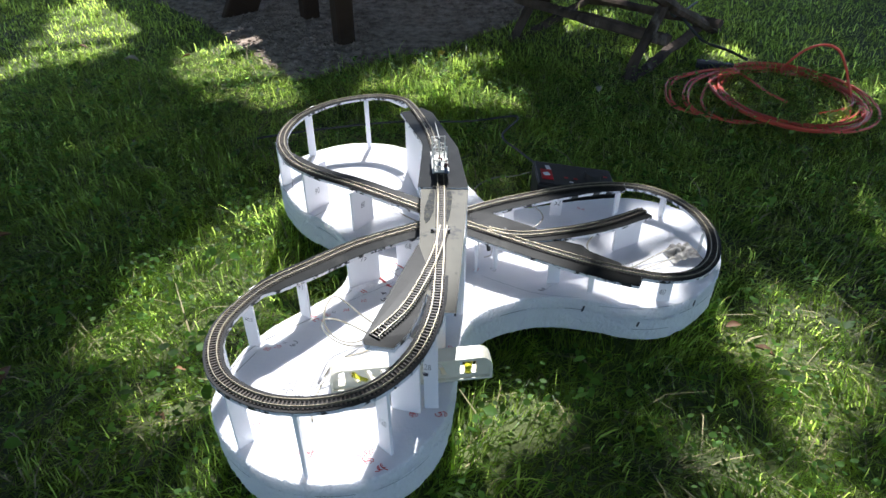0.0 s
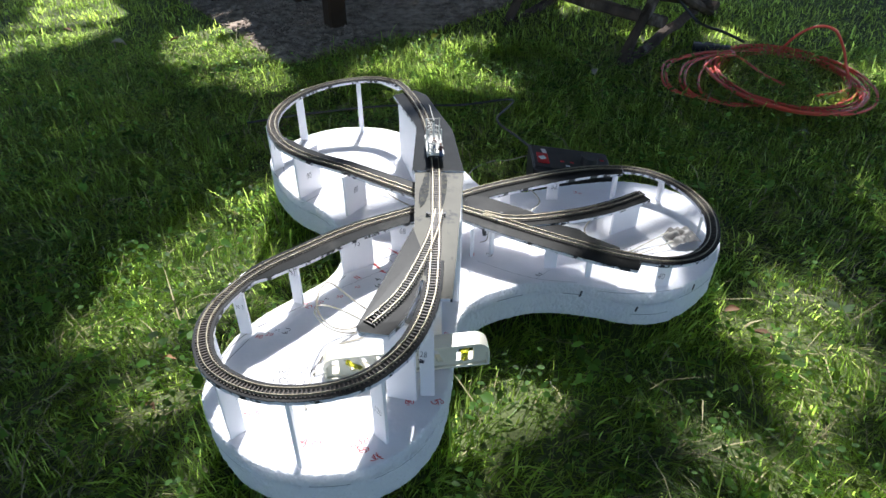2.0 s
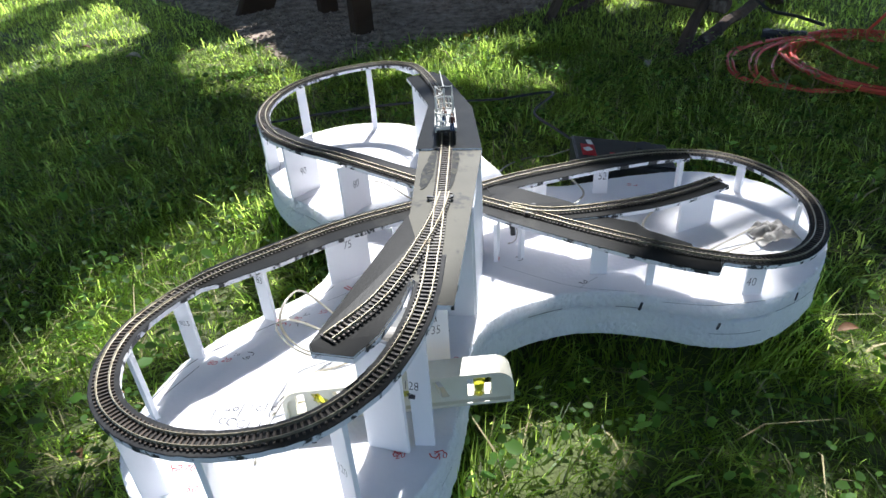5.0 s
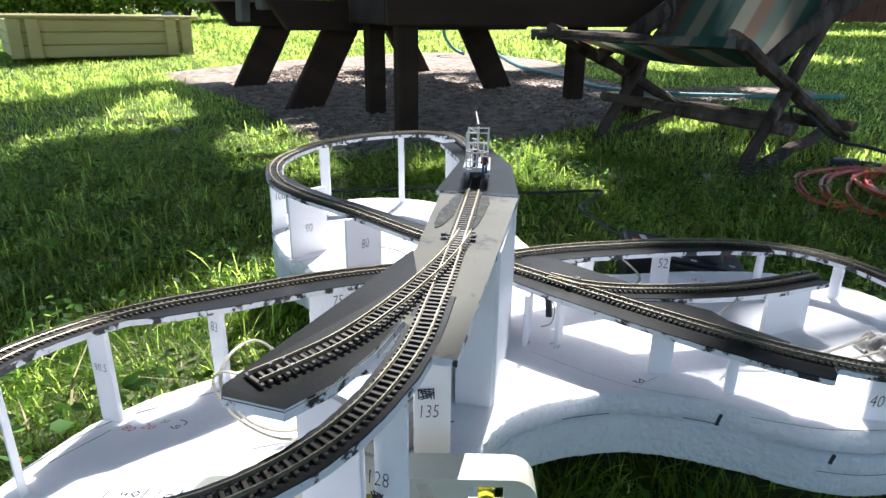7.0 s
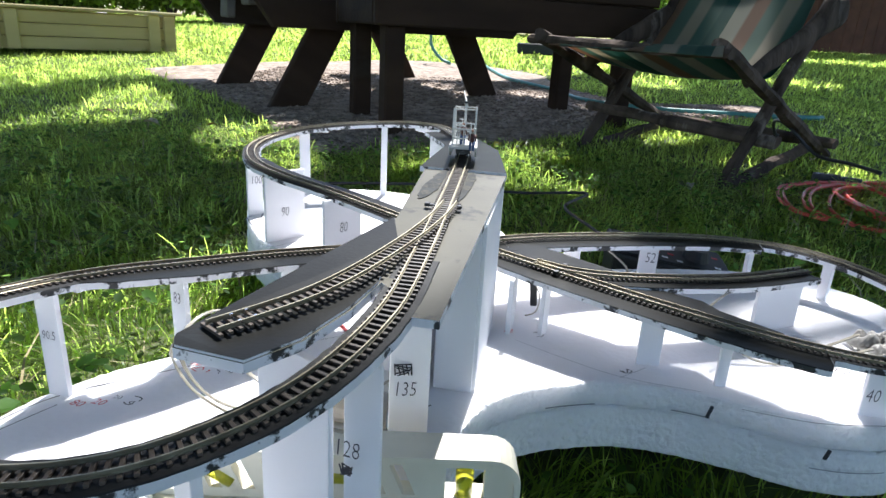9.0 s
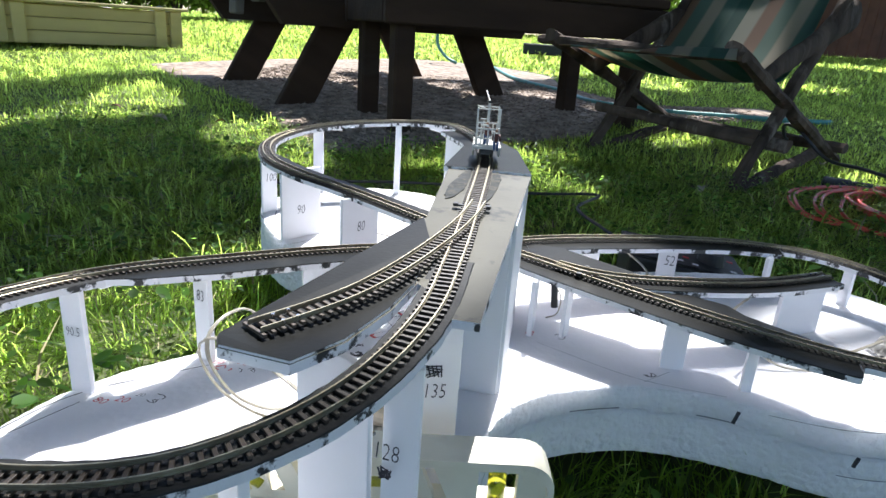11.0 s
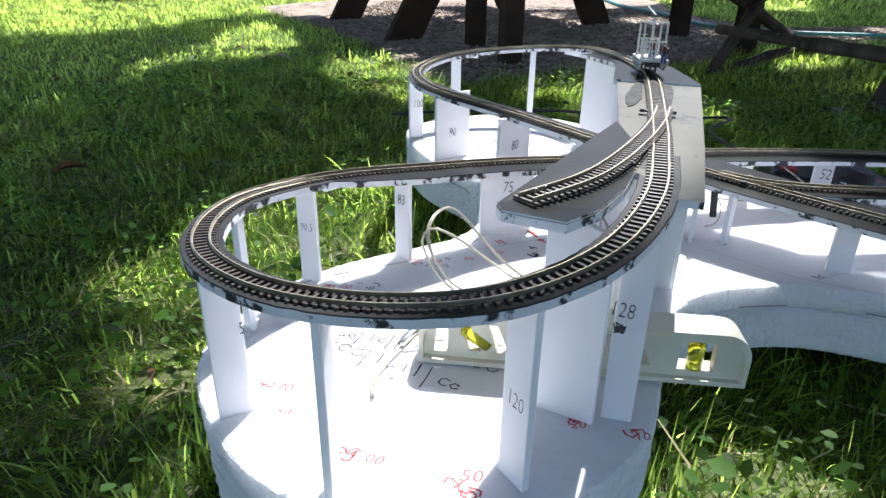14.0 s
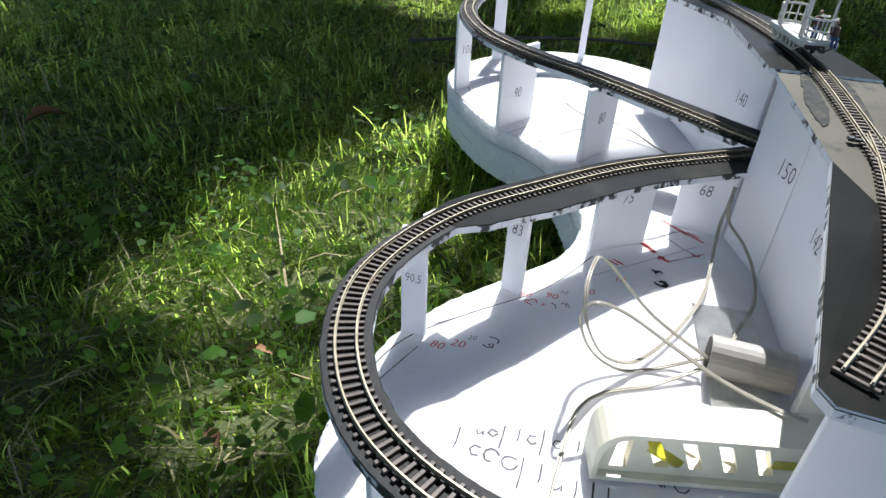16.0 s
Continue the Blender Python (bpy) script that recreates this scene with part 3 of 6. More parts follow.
# ---- posts and walls of white board ----
def panel(a, b, top, thick=0.005, bottom=TOP, name="support_panel", label="", top_b=None, lap=0.0):
    """An upright board from a to b in plan; its top may slope."""
    a, b = Vector(a), Vector(b)
    d = (b - a).normalized()
    a, b = a - d * lap, b + d * lap
    n = Vector((-d.y, d.x)) * thick / 2
    bm = bmesh.new()
    tb = top if top_b is None else top_b
    low = [bm.verts.new((*p, bottom)) for p in (a - n, b - n, b + n, a + n)]
    high = [bm.verts.new((*p, z)) for p, z in ((a - n, top), (b - n, tb), (b + n, tb), (a + n, top))]
    bm.faces.new(low[::-1])
    bm.faces.new(high)
    for i in range(4):
        bm.faces.new((low[i], low[(i + 1) % 4], high[(i + 1) % 4], high[i]))
    bmesh.ops.bevel(bm, geom=bm.edges[:], offset=0.0004, segments=1, affect="EDGES")
    return part(name, bm, BOARD, layout, label)


def post(x, y, h, width, angle, thick=0.005, name="post", label=""):
    c, s = math.cos(radians(angle)) * width / 2, math.sin(radians(angle)) * width / 2
    return panel((x - c, y - s), (x + c, y + s), TOP + (h + BOARD_TOP) / 1000 - 0.0054, thick, TOP, name, label)


POSTS = [(-0.1665, 0.771, 91, 0.018, -2), (-0.107, 0.844, 79, 0.018, -20), (-0.1711, 0.6828, 98, 0.016, -35), (-0.1175, 0.5905, 105, 0.021, 48), (-0.030, 0.5565, 111, 0.018, 103), (0.062, 0.5965, 119, 0.022, -38), (0.1115, 0.671, 127, 0.019, 4),
         (-0.264, 1.2735, 101, 0.024, 52), (-0.244, 1.416, 110, 0.017, 15), (-0.1185, 1.4655, 119.5, 0.010, 5),
         (0.191, 0.996, 57, 0.010, 60), (0.290, 0.963, 51, 0.021, 5), (0.350, 0.942, 47.5, 0.009, 5), (0.4665, 0.929, 41, 0.022, 5),
         (0.2139, 1.153, 56, 0.020, 5), (0.3075, 1.188, 51.5, 0.022, 3), (0.427, 1.204, 47.5, 0.020, 60), (0.5145, 1.197, 43, 0.013, -60), (0.563, 1.085, 40, 0.020, 70)]
for x, y, h, w, a in POSTS:
    post(x, y, h, w, a, label="upright strip of white foam board")
WALLS = [((-0.0514, 0.9224), (-0.0090, 0.9539), 69, 64.5), ((0.0199, 0.9950), (0.0615, 0.9890), 62, 60), ((-0.1870, 1.158), (-0.1560, 1.2035), 88, 89), ((-0.0810, 1.0985), (-0.0540, 1.1435), 78, 76),
         ((0.0609, 0.6659), (0.0964, 0.6605), 134, 122), ((0.0968, 0.7776), (0.1189, 0.7850), 135, 136), ((0.0928, 0.9285), (0.1034, 0.7928), 143.5, 137.5), ((0.0694, 0.9870), (0.0908, 0.9326), 145.5, 143.5),
         ((0.1406, 0.8707), (0.1377, 0.9980), 139.5, 145.5), ((0.1102, 0.8677), (0.1382, 0.8676), 140, 139.5), ((0.088, 1.100), (0.0510, 1.1806), 139, 136.5), ((0.0497, 1.1837), (-0.0105, 1.3565), 136, 122.5), ((0.1356, 1.0021), (0.1090, 1.1660), 146, 137.5), ((0.1079, 1.1701), (0.0457, 1.3520), 137, 125)]
for a, b, h0, h1 in WALLS:
    panel(a, b, TOP + (h0 + BOARD_TOP) / 1000, top_b=TOP + (h1 + BOARD_TOP) / 1000, lap=0.0021, label="upright wall of white foam board")
panel((0.1573, 0.9828), (0.1588, 1.0189), TOP + 0.0580, name="support_panel")
panel((0.4043, 1.0700), (0.4552, 1.1031), TOP + 0.0505, name="support_panel", label="white board under the end of the siding")
motor = new("point_motor")
motor.parent = layout
motor["label"] = "black point motor with wires under the low branch"
part("motor_case", boxed((0.007, 0.010, 0.030), pose(0.1772, 1.0316, TOP + 0.030, 0, -6, 0), 0.001), BLACKPL, motor)
tube("lead", even(spline([(0.1772, 1.0295, TOP + 0.040), (0.1841, 1.0213, TOP + 0.030), (0.1822, 1.0172, TOP + 0.014), (0.1715, 1.0211, TOP + 0.006)], 6), 0.003), 0.0007, WIRE, motor, "thin white lead")
# white board lips under the curves
for pts in ([(-0.1441, 0.8378, 82), (-0.1637, 0.7930, 87)], [(-0.2422, 1.4354, 110), (-0.2143, 1.4477, 112)], [(-0.0611, 1.4715, 122.5), (-0.0188, 1.4320, 126.5)]):
    (xa, ya, ha), (xb, yb, hb) = pts
    panel((xa, ya), (xb, yb), TOP + (ha + BOARD_TOP) / 1000 - 0.0052, 0.012, TOP + (ha + BOARD_TOP) / 1000 - 0.010, "splice", "white board joint under the ramp", TOP + (hb + BOARD_TOP) / 1000 - 0.0052)


# ---- writing ----
def write(text, at, angle, size, mat=INK, flat=False, name="pen_number", shear=0.12, parent=None):
    """Hand-written figures on a wall, or lying flat on the foam."""
    cu = bpy.data.curves.new(name, "FONT")
    cu.body, cu.size, cu.shear, cu.align_x, cu.align_y = text, size, shear, "CENTER", "CENTER"
    cu.resolution_u = 2
    cu.offset = (-0.004 if mat is REDINK else -0.014) * size
    tmp = bpy.data.objects.new(name, cu)
    me = bpy.data.meshes.new_from_object(tmp)
    bpy.data.objects.remove(tmp)
    me.materials.clear()
    me.materials.append(mat)
    ob = new(name, me)
    ob.parent = parent or layout
    ob.matrix_basis = pose(*at, 0 if flat else 90, 0, angle) @ Matrix.Diagonal((1.15, 1.1 if flat else 1.7, 1.0, 1.0))
    return ob


def on_wall(text, x, y, h, angle, size, off=0.0031, mat=INK):
    a = radians(angle)
    return write(text, (x + math.sin(a) * off, y - math.cos(a) * off, TOP + h / 1000), angle, size, mat)


def stroke(points, width, mat, name="pen_mark", z=None):
    """A pen line on the foam's top."""
    p = even(spline([(x, y, 0) for x, y in points], 8), 0.004)
    t, left = frames_of(p)
    verts, faces = [], []
    for i, ((x, y, _), (lx, ly)) in enumerate(zip(p, left)):
        w = width / 2 * (0.75 + 0.5 * abs(noise.noise(Vector((x * 200, y * 200, 1)))))
        for o in (-w, w):
            verts.append((x + lx * o, y + ly * o, (z or TOP) + 0.0005))
    for i in range(len(p) - 1):
        faces.append((2 * i, 2 * i + 2, 2 * i + 3, 2 * i + 1))
    return mesh_object(name, verts, faces, mat, top_sheet)


for text, x, y, h, a, s in [("90.5", -0.1665, 0.7710, 52, -2, 0.0062), ("83", -0.1070, 0.8440, 60, -20, 0.0085), ("98", -0.1761, 0.6771, 74, -35, 0.008), ("105.5", -0.1169, 0.5945, 62, 32, 0.0072), ("120", 0.0630, 0.5931, 58, -42, 0.0085), ("128", 0.1063, 0.6647, 83, -8, 0.0085),
                            ("100", -0.2595, 1.2693, 55, 42, 0.010), ("52", 0.3084, 1.1822, 33, 3, 0.011), ("40", 0.4616, 0.9271, 20, 5, 0.010), ("135", 0.1050, 0.7802, 49, 17, 0.0095),
                            ("90", -0.1723, 1.1796, 39, 55.7, 0.011), ("80", -0.0675, 1.1210, 46, 59, 0.011), ("75", -0.0302, 0.9381, 52, 35.8, 0.010), ("68", 0.0397, 0.9920, 44, -8, 0.010)]:
    on_wall(text, x, y, h, a, s)
for text, x, y, h, a, s in [("150", 0.0868, 0.9433, 95, -68.4, 0.013), ("142", 0.0982, 0.8599, 84, -86, 0.012), ("140", 0.0730, 1.1329, 84, -65.4, 0.012)]:
    on_wall(text, x, y, h, a, s)


def blot(x, y, h, angle, w, tall, off=0.0032):
    """Crossed-out figures: a few crossing bars."""
    a = radians(angle)
    bm = bmesh.new()
    for k in range(5):
        box(bm, (w * random.uniform(0.6, 1.0), 0.0002, 0.0009), pose(0, 0, (k - 2) * tall / 5, 0, random.uniform(-25, 25), 0))
        box(bm, (0.0009, 0.0002, tall), pose((k - 2) * w / 5, -0.0003, 0, 0, random.uniform(-20, 20), 0))
    ob = part("crossed_out_mark", bm, INK, layout)
    ob.matrix_basis = pose(x + math.sin(a) * off, y - math.cos(a) * off, TOP + h / 1000, 0, 0, angle)


blot(0.1035, 0.7797, 65, 17, 0.014, 0.009)
blot(0.1063, 0.6647, 71, -8, 0.007, 0.006)
# lines along the edge and across the foam
stroke([(-0.1882, 0.6966), (-0.1732, 0.7561), (-0.1370, 0.8001), (-0.0821, 0.8545), (-0.0482, 0.9152)], 0.0011, INK)
stroke([(-0.1761, 0.7110), (-0.1586, 0.7575)], 0.0009, INK)
stroke([(-0.1420, 0.7952), (-0.1552, 0.7835)], 0.0012, INK)
stroke([(-0.0475, 0.8845), (0.0403, 0.9611)], 0.0007, PENCIL)
stroke([(0.1672, 0.9726), (0.2545, 0.9332), (0.3320, 0.9249)], 0.0006, PENCIL)
stroke([(0.2642, 0.9284), (0.2885, 0.9544)], 0.0006, PENCIL)
stroke([(0.3609, 0.9055), (0.4194, 0.9021), (0.4792, 0.9156)], 0.0009, INK)
stroke([(-0.2675, 1.2517), (-0.2264, 1.2020), (-0.1996, 1.1898)], 0.0012, INK)
stroke([(-0.2616, 1.3005), (-0.2439, 1.2516), (-0.2165, 1.2238)], 0.0012, INK)
stroke([(-0.1720, 1.1433), (-0.1471, 1.1814)], 0.0009, INK)
for x, y in ((-0.1328, 1.4121), (-0.0375, 1.3986), (-0.2286, 1.2367)):
    ring = [(x + 0.013 * math.cos(k * 0.63), y + 0.013 * math.sin(k * 0.63)) for k in range(11)]
    stroke(ring, 0.0009, INK)
for pts, w in (([(-0.0152, 0.9601), (-0.0050, 0.9508), (0.0052, 0.9395)], 0.0052), ([(-0.0090, 0.9529), (0.0011, 0.9446)], 0.0030), ([(0.0082, 0.9354), (0.0123, 0.9313), (0.0173, 0.9292)], 0.0040), ([(0.0073, 0.9302), (0.0132, 0.9354)], 0.0026),
               ([(0.0108, 1.0001), (0.0240, 0.9888), (0.0340, 0.9806)], 0.0032), ([(0.0300, 0.9847), (0.0480, 0.9714)], 0.0022), ([(0.0339, 0.9858), (0.0439, 0.9786)], 0.0016), ([(0.0366, 0.9477), (0.0416, 0.9457), (0.0435, 0.9498)], 0.0022),
               ([(-0.0141, 1.0033), (-0.0100, 0.9991)], 0.0018), ([(-0.0341, 0.9141), (-0.0260, 0.9089)], 0.0022), ([(-0.0312, 0.9171), (-0.0211, 0.9109)], 0.0022)):
    stroke(pts, w, REDINK)
for pts in ([(-0.0121, 1.0022), (0.0033, 0.9827)], [(0.0063, 0.9785), (0.0266, 0.9569), (0.0416, 0.9467)], [(0.0300, 0.9868), (0.0085, 0.9693), (-0.0188, 0.9457)], [(0.0221, 0.9827), (0.0066, 0.9652), (-0.0052, 0.9580)], [(0.0163, 0.9292), (0.0474, 0.9518)]):
    stroke(pts, 0.0013, PENCIL)
random.seed(5)
for cx, cy, n_marks, spread, mat, w in [(-0.1107, 0.7780, 3, 0.008, INK, 0.0012), (-0.0846, 0.8321, 3, 0.007, REDINK, 0.0014), (-0.0665, 0.8358, 3, 0.008, INK, 0.001), (0.0087, 0.9107, 3, 0.004, INK, 0.0018), (0.0130, 0.8923, 4, 0.005, INK, 0.0022),
                                        (-0.1167, 0.6221, 3, 0.006, REDINK, 0.0014), (-0.1211, 0.5995, 3, 0.006, REDINK, 0.0012), (-0.0326, 0.5829, 4, 0.006, REDINK, 0.0016), (-0.0504, 0.5831, 2, 0.004, REDINK, 0.0014),
                                        (0.0374, 0.5810, 6, 0.010, REDINK, 0.0016), (0.0624, 0.5707, 4, 0.008, REDINK, 0.0016), (0.0878, 0.6574, 3, 0.004, REDINK, 0.0016), (0.1249, 0.6612, 3, 0.004, REDINK, 0.0016), (0.1266, 0.7750, 4, 0.004, REDINK, 0.0014),
                                        (-0.0473, 0.6571, 5, 0.012, PENCIL, 0.0010), (0.1572, 0.9900, 3, 0.006, REDINK, 0.0014), (0.1864, 0.9935, 3, 0.006, INK, 0.001), (0.2691, 0.9438, 2, 0.003, INK, 0.0014), (0.1057, 0.8386, 2, 0.005, INK, 0.0016),
                                        (0.4716, 1.0036, 5, 0.012, INK, 0.0010), (-0.0867, 1.2220, 3, 0.010, INK, 0.0010), (-0.1352, 1.1308, 3, 0.008, REDINK, 0.0012), (0.3622, 1.2178, 4, 0.012, REDINK, 0.0012)]:
    for k in range(n_marks):
        x, y = cx + random.uniform(-spread, spread), cy + random.uniform(-spread, spread) * 0.5
        r = random.uniform(0.0025, 0.005)
        a0 = random.uniform(0, 6.28)
        stroke([(x + r * math.cos(a0 + j * random.uniform(0.7, 1.5)), y + r * math.sin(a0 + j * random.uniform(0.7, 1.5))) for j in range(4)], w, mat)
for text, x, y, a, s, m in [("80", -0.1462, 0.7630, -6, 0.0095, REDINK), ("20", -0.1322, 0.7690, -2, 0.0095, REDINK), ("90", -0.0955, 0.8418, -4, 0.0085, REDINK), ("90", -0.0750, 0.8470, -4, 0.0090, REDINK), ("50", -0.0470, 0.8620, 10, 0.009, REDINK), ("10", -0.0236, 0.8873, 10, 0.009, REDINK),
                            ("20", -0.1235, 0.7785, 6, 0.006, INK), ("50", -0.0660, 0.8550, 0, 0.006, INK), ("70", -0.1036, 0.6236, 8, 0.010, REDINK), ("50", -0.0908, 0.6016, 8, 0.009, REDINK), ("00", -0.0179, 0.5828, 5, 0.010, REDINK), ("50", 0.0391, 0.5898, 15, 0.012, REDINK), ("20", 0.0898, 0.6545, 20, 0.009, REDINK), ("10", 0.1287, 0.6573, 20, 0.009, REDINK), ("120", 0.1270, 0.7831, 80, 0.010, REDINK)]:
    write(text, (x, y, TOP + 0.0006), a, s, m, True, "pen_number", 0.2, top_sheet)
# long unreadable handwriting near the edge: bars and open loops of uneven size
random.seed(23)
for x0, x1, y0, size, fall in [(-0.112, 0.006, 0.680, 0.016, -0.019), (-0.100, -0.0314, 0.6948, 0.013, 0.006), (-0.028, 0.022, 0.694, 0.013, -0.004), (-0.135, -0.0755, 1.3378, 0.012, -0.004), (-0.115, -0.0696, 1.3149, 0.009, -0.002), (0.385, 0.450, 1.030, 0.010, -0.012)]:
    x = x0
    while x < x1:
        y = y0 + fall * (x - x0) / (x1 - x0)
        r, kind = size * random.uniform(0.20, 0.34), random.random()
        if kind < 0.4:
            a0, span = random.uniform(0.3, 1.2), random.uniform(3.6, 6.0)
            pts = [(x + r + r * math.cos(a0 + span * j / 6), y + r + r * random.uniform(0.85, 1.1) * math.sin(a0 + span * j / 6)) for j in range(7)]
        elif kind < 0.75:
            pts = [(x, y + r * random.uniform(0.6, 1.6)), (x + r * 0.15, y), (x + r * 0.8, y + r * 0.1), (x + r * 1.1, y + r * random.uniform(0.8, 1.3)), (x + r * 1.2, y)]
        else:
            pts = [(x + r * 0.3, y + size * random.uniform(0.7, 1.1)), (x + r * 0.35, y + r * 0.5), (x + r * 0.2, y - size * random.choice((0.0, 0.6)))]
        stroke(pts, random.uniform(0.0011, 0.0016), INK if size > 0.0125 else PENCIL)
        x += r * random.uniform(1.9, 2.6)
# dark cut marks on the outer side of the foam
for x, y, a, z0, z1, w in [(0.3361, 0.9033, 5, 0.079, 0.0905, 0.0026), (0.4224, 0.8837, 5, 0.070, 0.079, 0.0026), (0.5199, 0.9324, 45, 0.080, 0.0905, 0.0015)]:
    bm = boxed((w, 0.0015, z1 - z0), pose(x, y - 0.0002, (z0 + z1) / 2, 0, 14, a))
    part("marker_stroke", bm, INK, top_sheet)


def side_line(i0, i1, z, width):
    """A pencil line round the outer side of the foam."""
    p = even(np.vstack([OUTLINE, OUTLINE[:1]]), 0.004)[:-1]
    k = len(p)
    t, left = frames_of(np.vstack([p[-1:], p, p[:1]]))
    left = left[1:-1]
    verts, faces = [], []
    for i in range(i0, i1):
        (x, y), (lx, ly) = p[i % k], left[i % k]
        zz = z + 0.002 * noise.noise(Vector((i * 0.06, z * 50, 4)))
        for h in (-width / 2, width / 2):
            verts.append((x - lx * 0.0042, y - ly * 0.0042, zz + h))
    for i in range(i1 - i0 - 1):
        faces.append((2 * i, 2 * i + 2, 2 * i + 3, 2 * i + 1))
    mesh_object("pencil_line", verts, faces, PENCIL, top_sheet)


random.seed(12)
start = 0
total = len(even(np.vstack([OUTLINE, OUTLINE[:1]]), 0.004)) - 1
while start < total - 30:
    run = random.randint(6, 26)
    side_line(start, start + run, 0.0725 if random.random() < 0.7 else 0.050, random.uniform(0.0006, 0.0012))
    start += run + random.randint(2, 22)


# ---- the little works tram on the tower ----
def ring_of(bm, cx, cy, z, r_out, r_in, h, a0, a1, sides=14):
    """A flat curved band, from angle a0 to a1."""
    vs = []
    for k in range(sides + 1):
        t = radians(a0 + (a1 - a0) * k / sides)
        vs.append([bm.verts.new((cx + r * math.cos(t), cy + r * math.sin(t), zz)) for r, zz in ((r_out, z), (r_in, z), (r_in, z + h), (r_out, z + h))])
    for p, q in zip(vs, vs[1:]):
        for j in range(4):
            bm.faces.new((p[j], q[j], q[(j + 1) % 4], p[(j + 1) % 4]))
    bm.faces.new(vs[0][::-1])
    bm.faces.new(vs[-1])
    return bm


def figure(name, sitting, parent_pose, label):
    """A tiny painted figure, kept to a plain shape."""
    bm = bmesh.new()
    if sitting:
        rod(bm, (0, 0.0015, 0.004), (0.006, 0.0015, 0.004), 0.0014, 0.0013, 8)
        rod(bm, (0, -0.0015, 0.004), (0.006, -0.0015, 0.004), 0.0014, 0.0013, 8)
        rod(bm, (0.006, 0.0015, 0.0045), (0.0065, 0.0015, -0.003), 0.0013, 0.0011, 8)
        rod(bm, (0.006, -0.0015, 0.0045), (0.0065, -0.0015, -0.003), 0.0013, 0.0011, 8)
        top = 0.004
    else:
        rod(bm, (0, 0.0015, 0), (0, 0.0012, 0.010), 0.0012, 0.0015, 8)
        rod(bm, (0, -0.0015, 0), (0, -0.0012, 0.010), 0.0012, 0.0015, 8)
        top = 0.009
    low = len(bm.faces)
    bm.faces.ensure_lookup_table()
    rod(bm, (0, 0, top), (0, 0, top + 0.0085), 0.0023, 0.0029, 10, flat=0.7)
    rod(bm, (0, 0.003, top + 0.008), (0.003, 0.0035, top + 0.002), 0.0009, 0.0007, 6)
    rod(bm, (0, -0.003, top + 0.008), (0.003, -0.0035, top + 0.002), 0.0009, 0.0007, 6)
    bm.faces.ensure_lookup_table()
    for f in bm.faces[low:]:
        f.material_index = 1
    mid = len(bm.faces)
    bmesh.ops.create_icosphere(bm, subdivisions=2, radius=0.0016, matrix=pose(0, 0, top + 0.0115))
    bm.faces.ensure_lookup_table()
    for f in bm.faces[mid:]:
        f.material_index = 2
    ob = part(name, bm, [material("blue_paint", (0.05, 0.09, 0.20), None, 60, 0.6), SHIRT, material("tan_paint", (0.35, 0.2, 0.13), None, 60, 0.6)], None, "", smooth=True)
    ob.matrix_world = parent_pose
    return tagged(ob, label, "figurine")


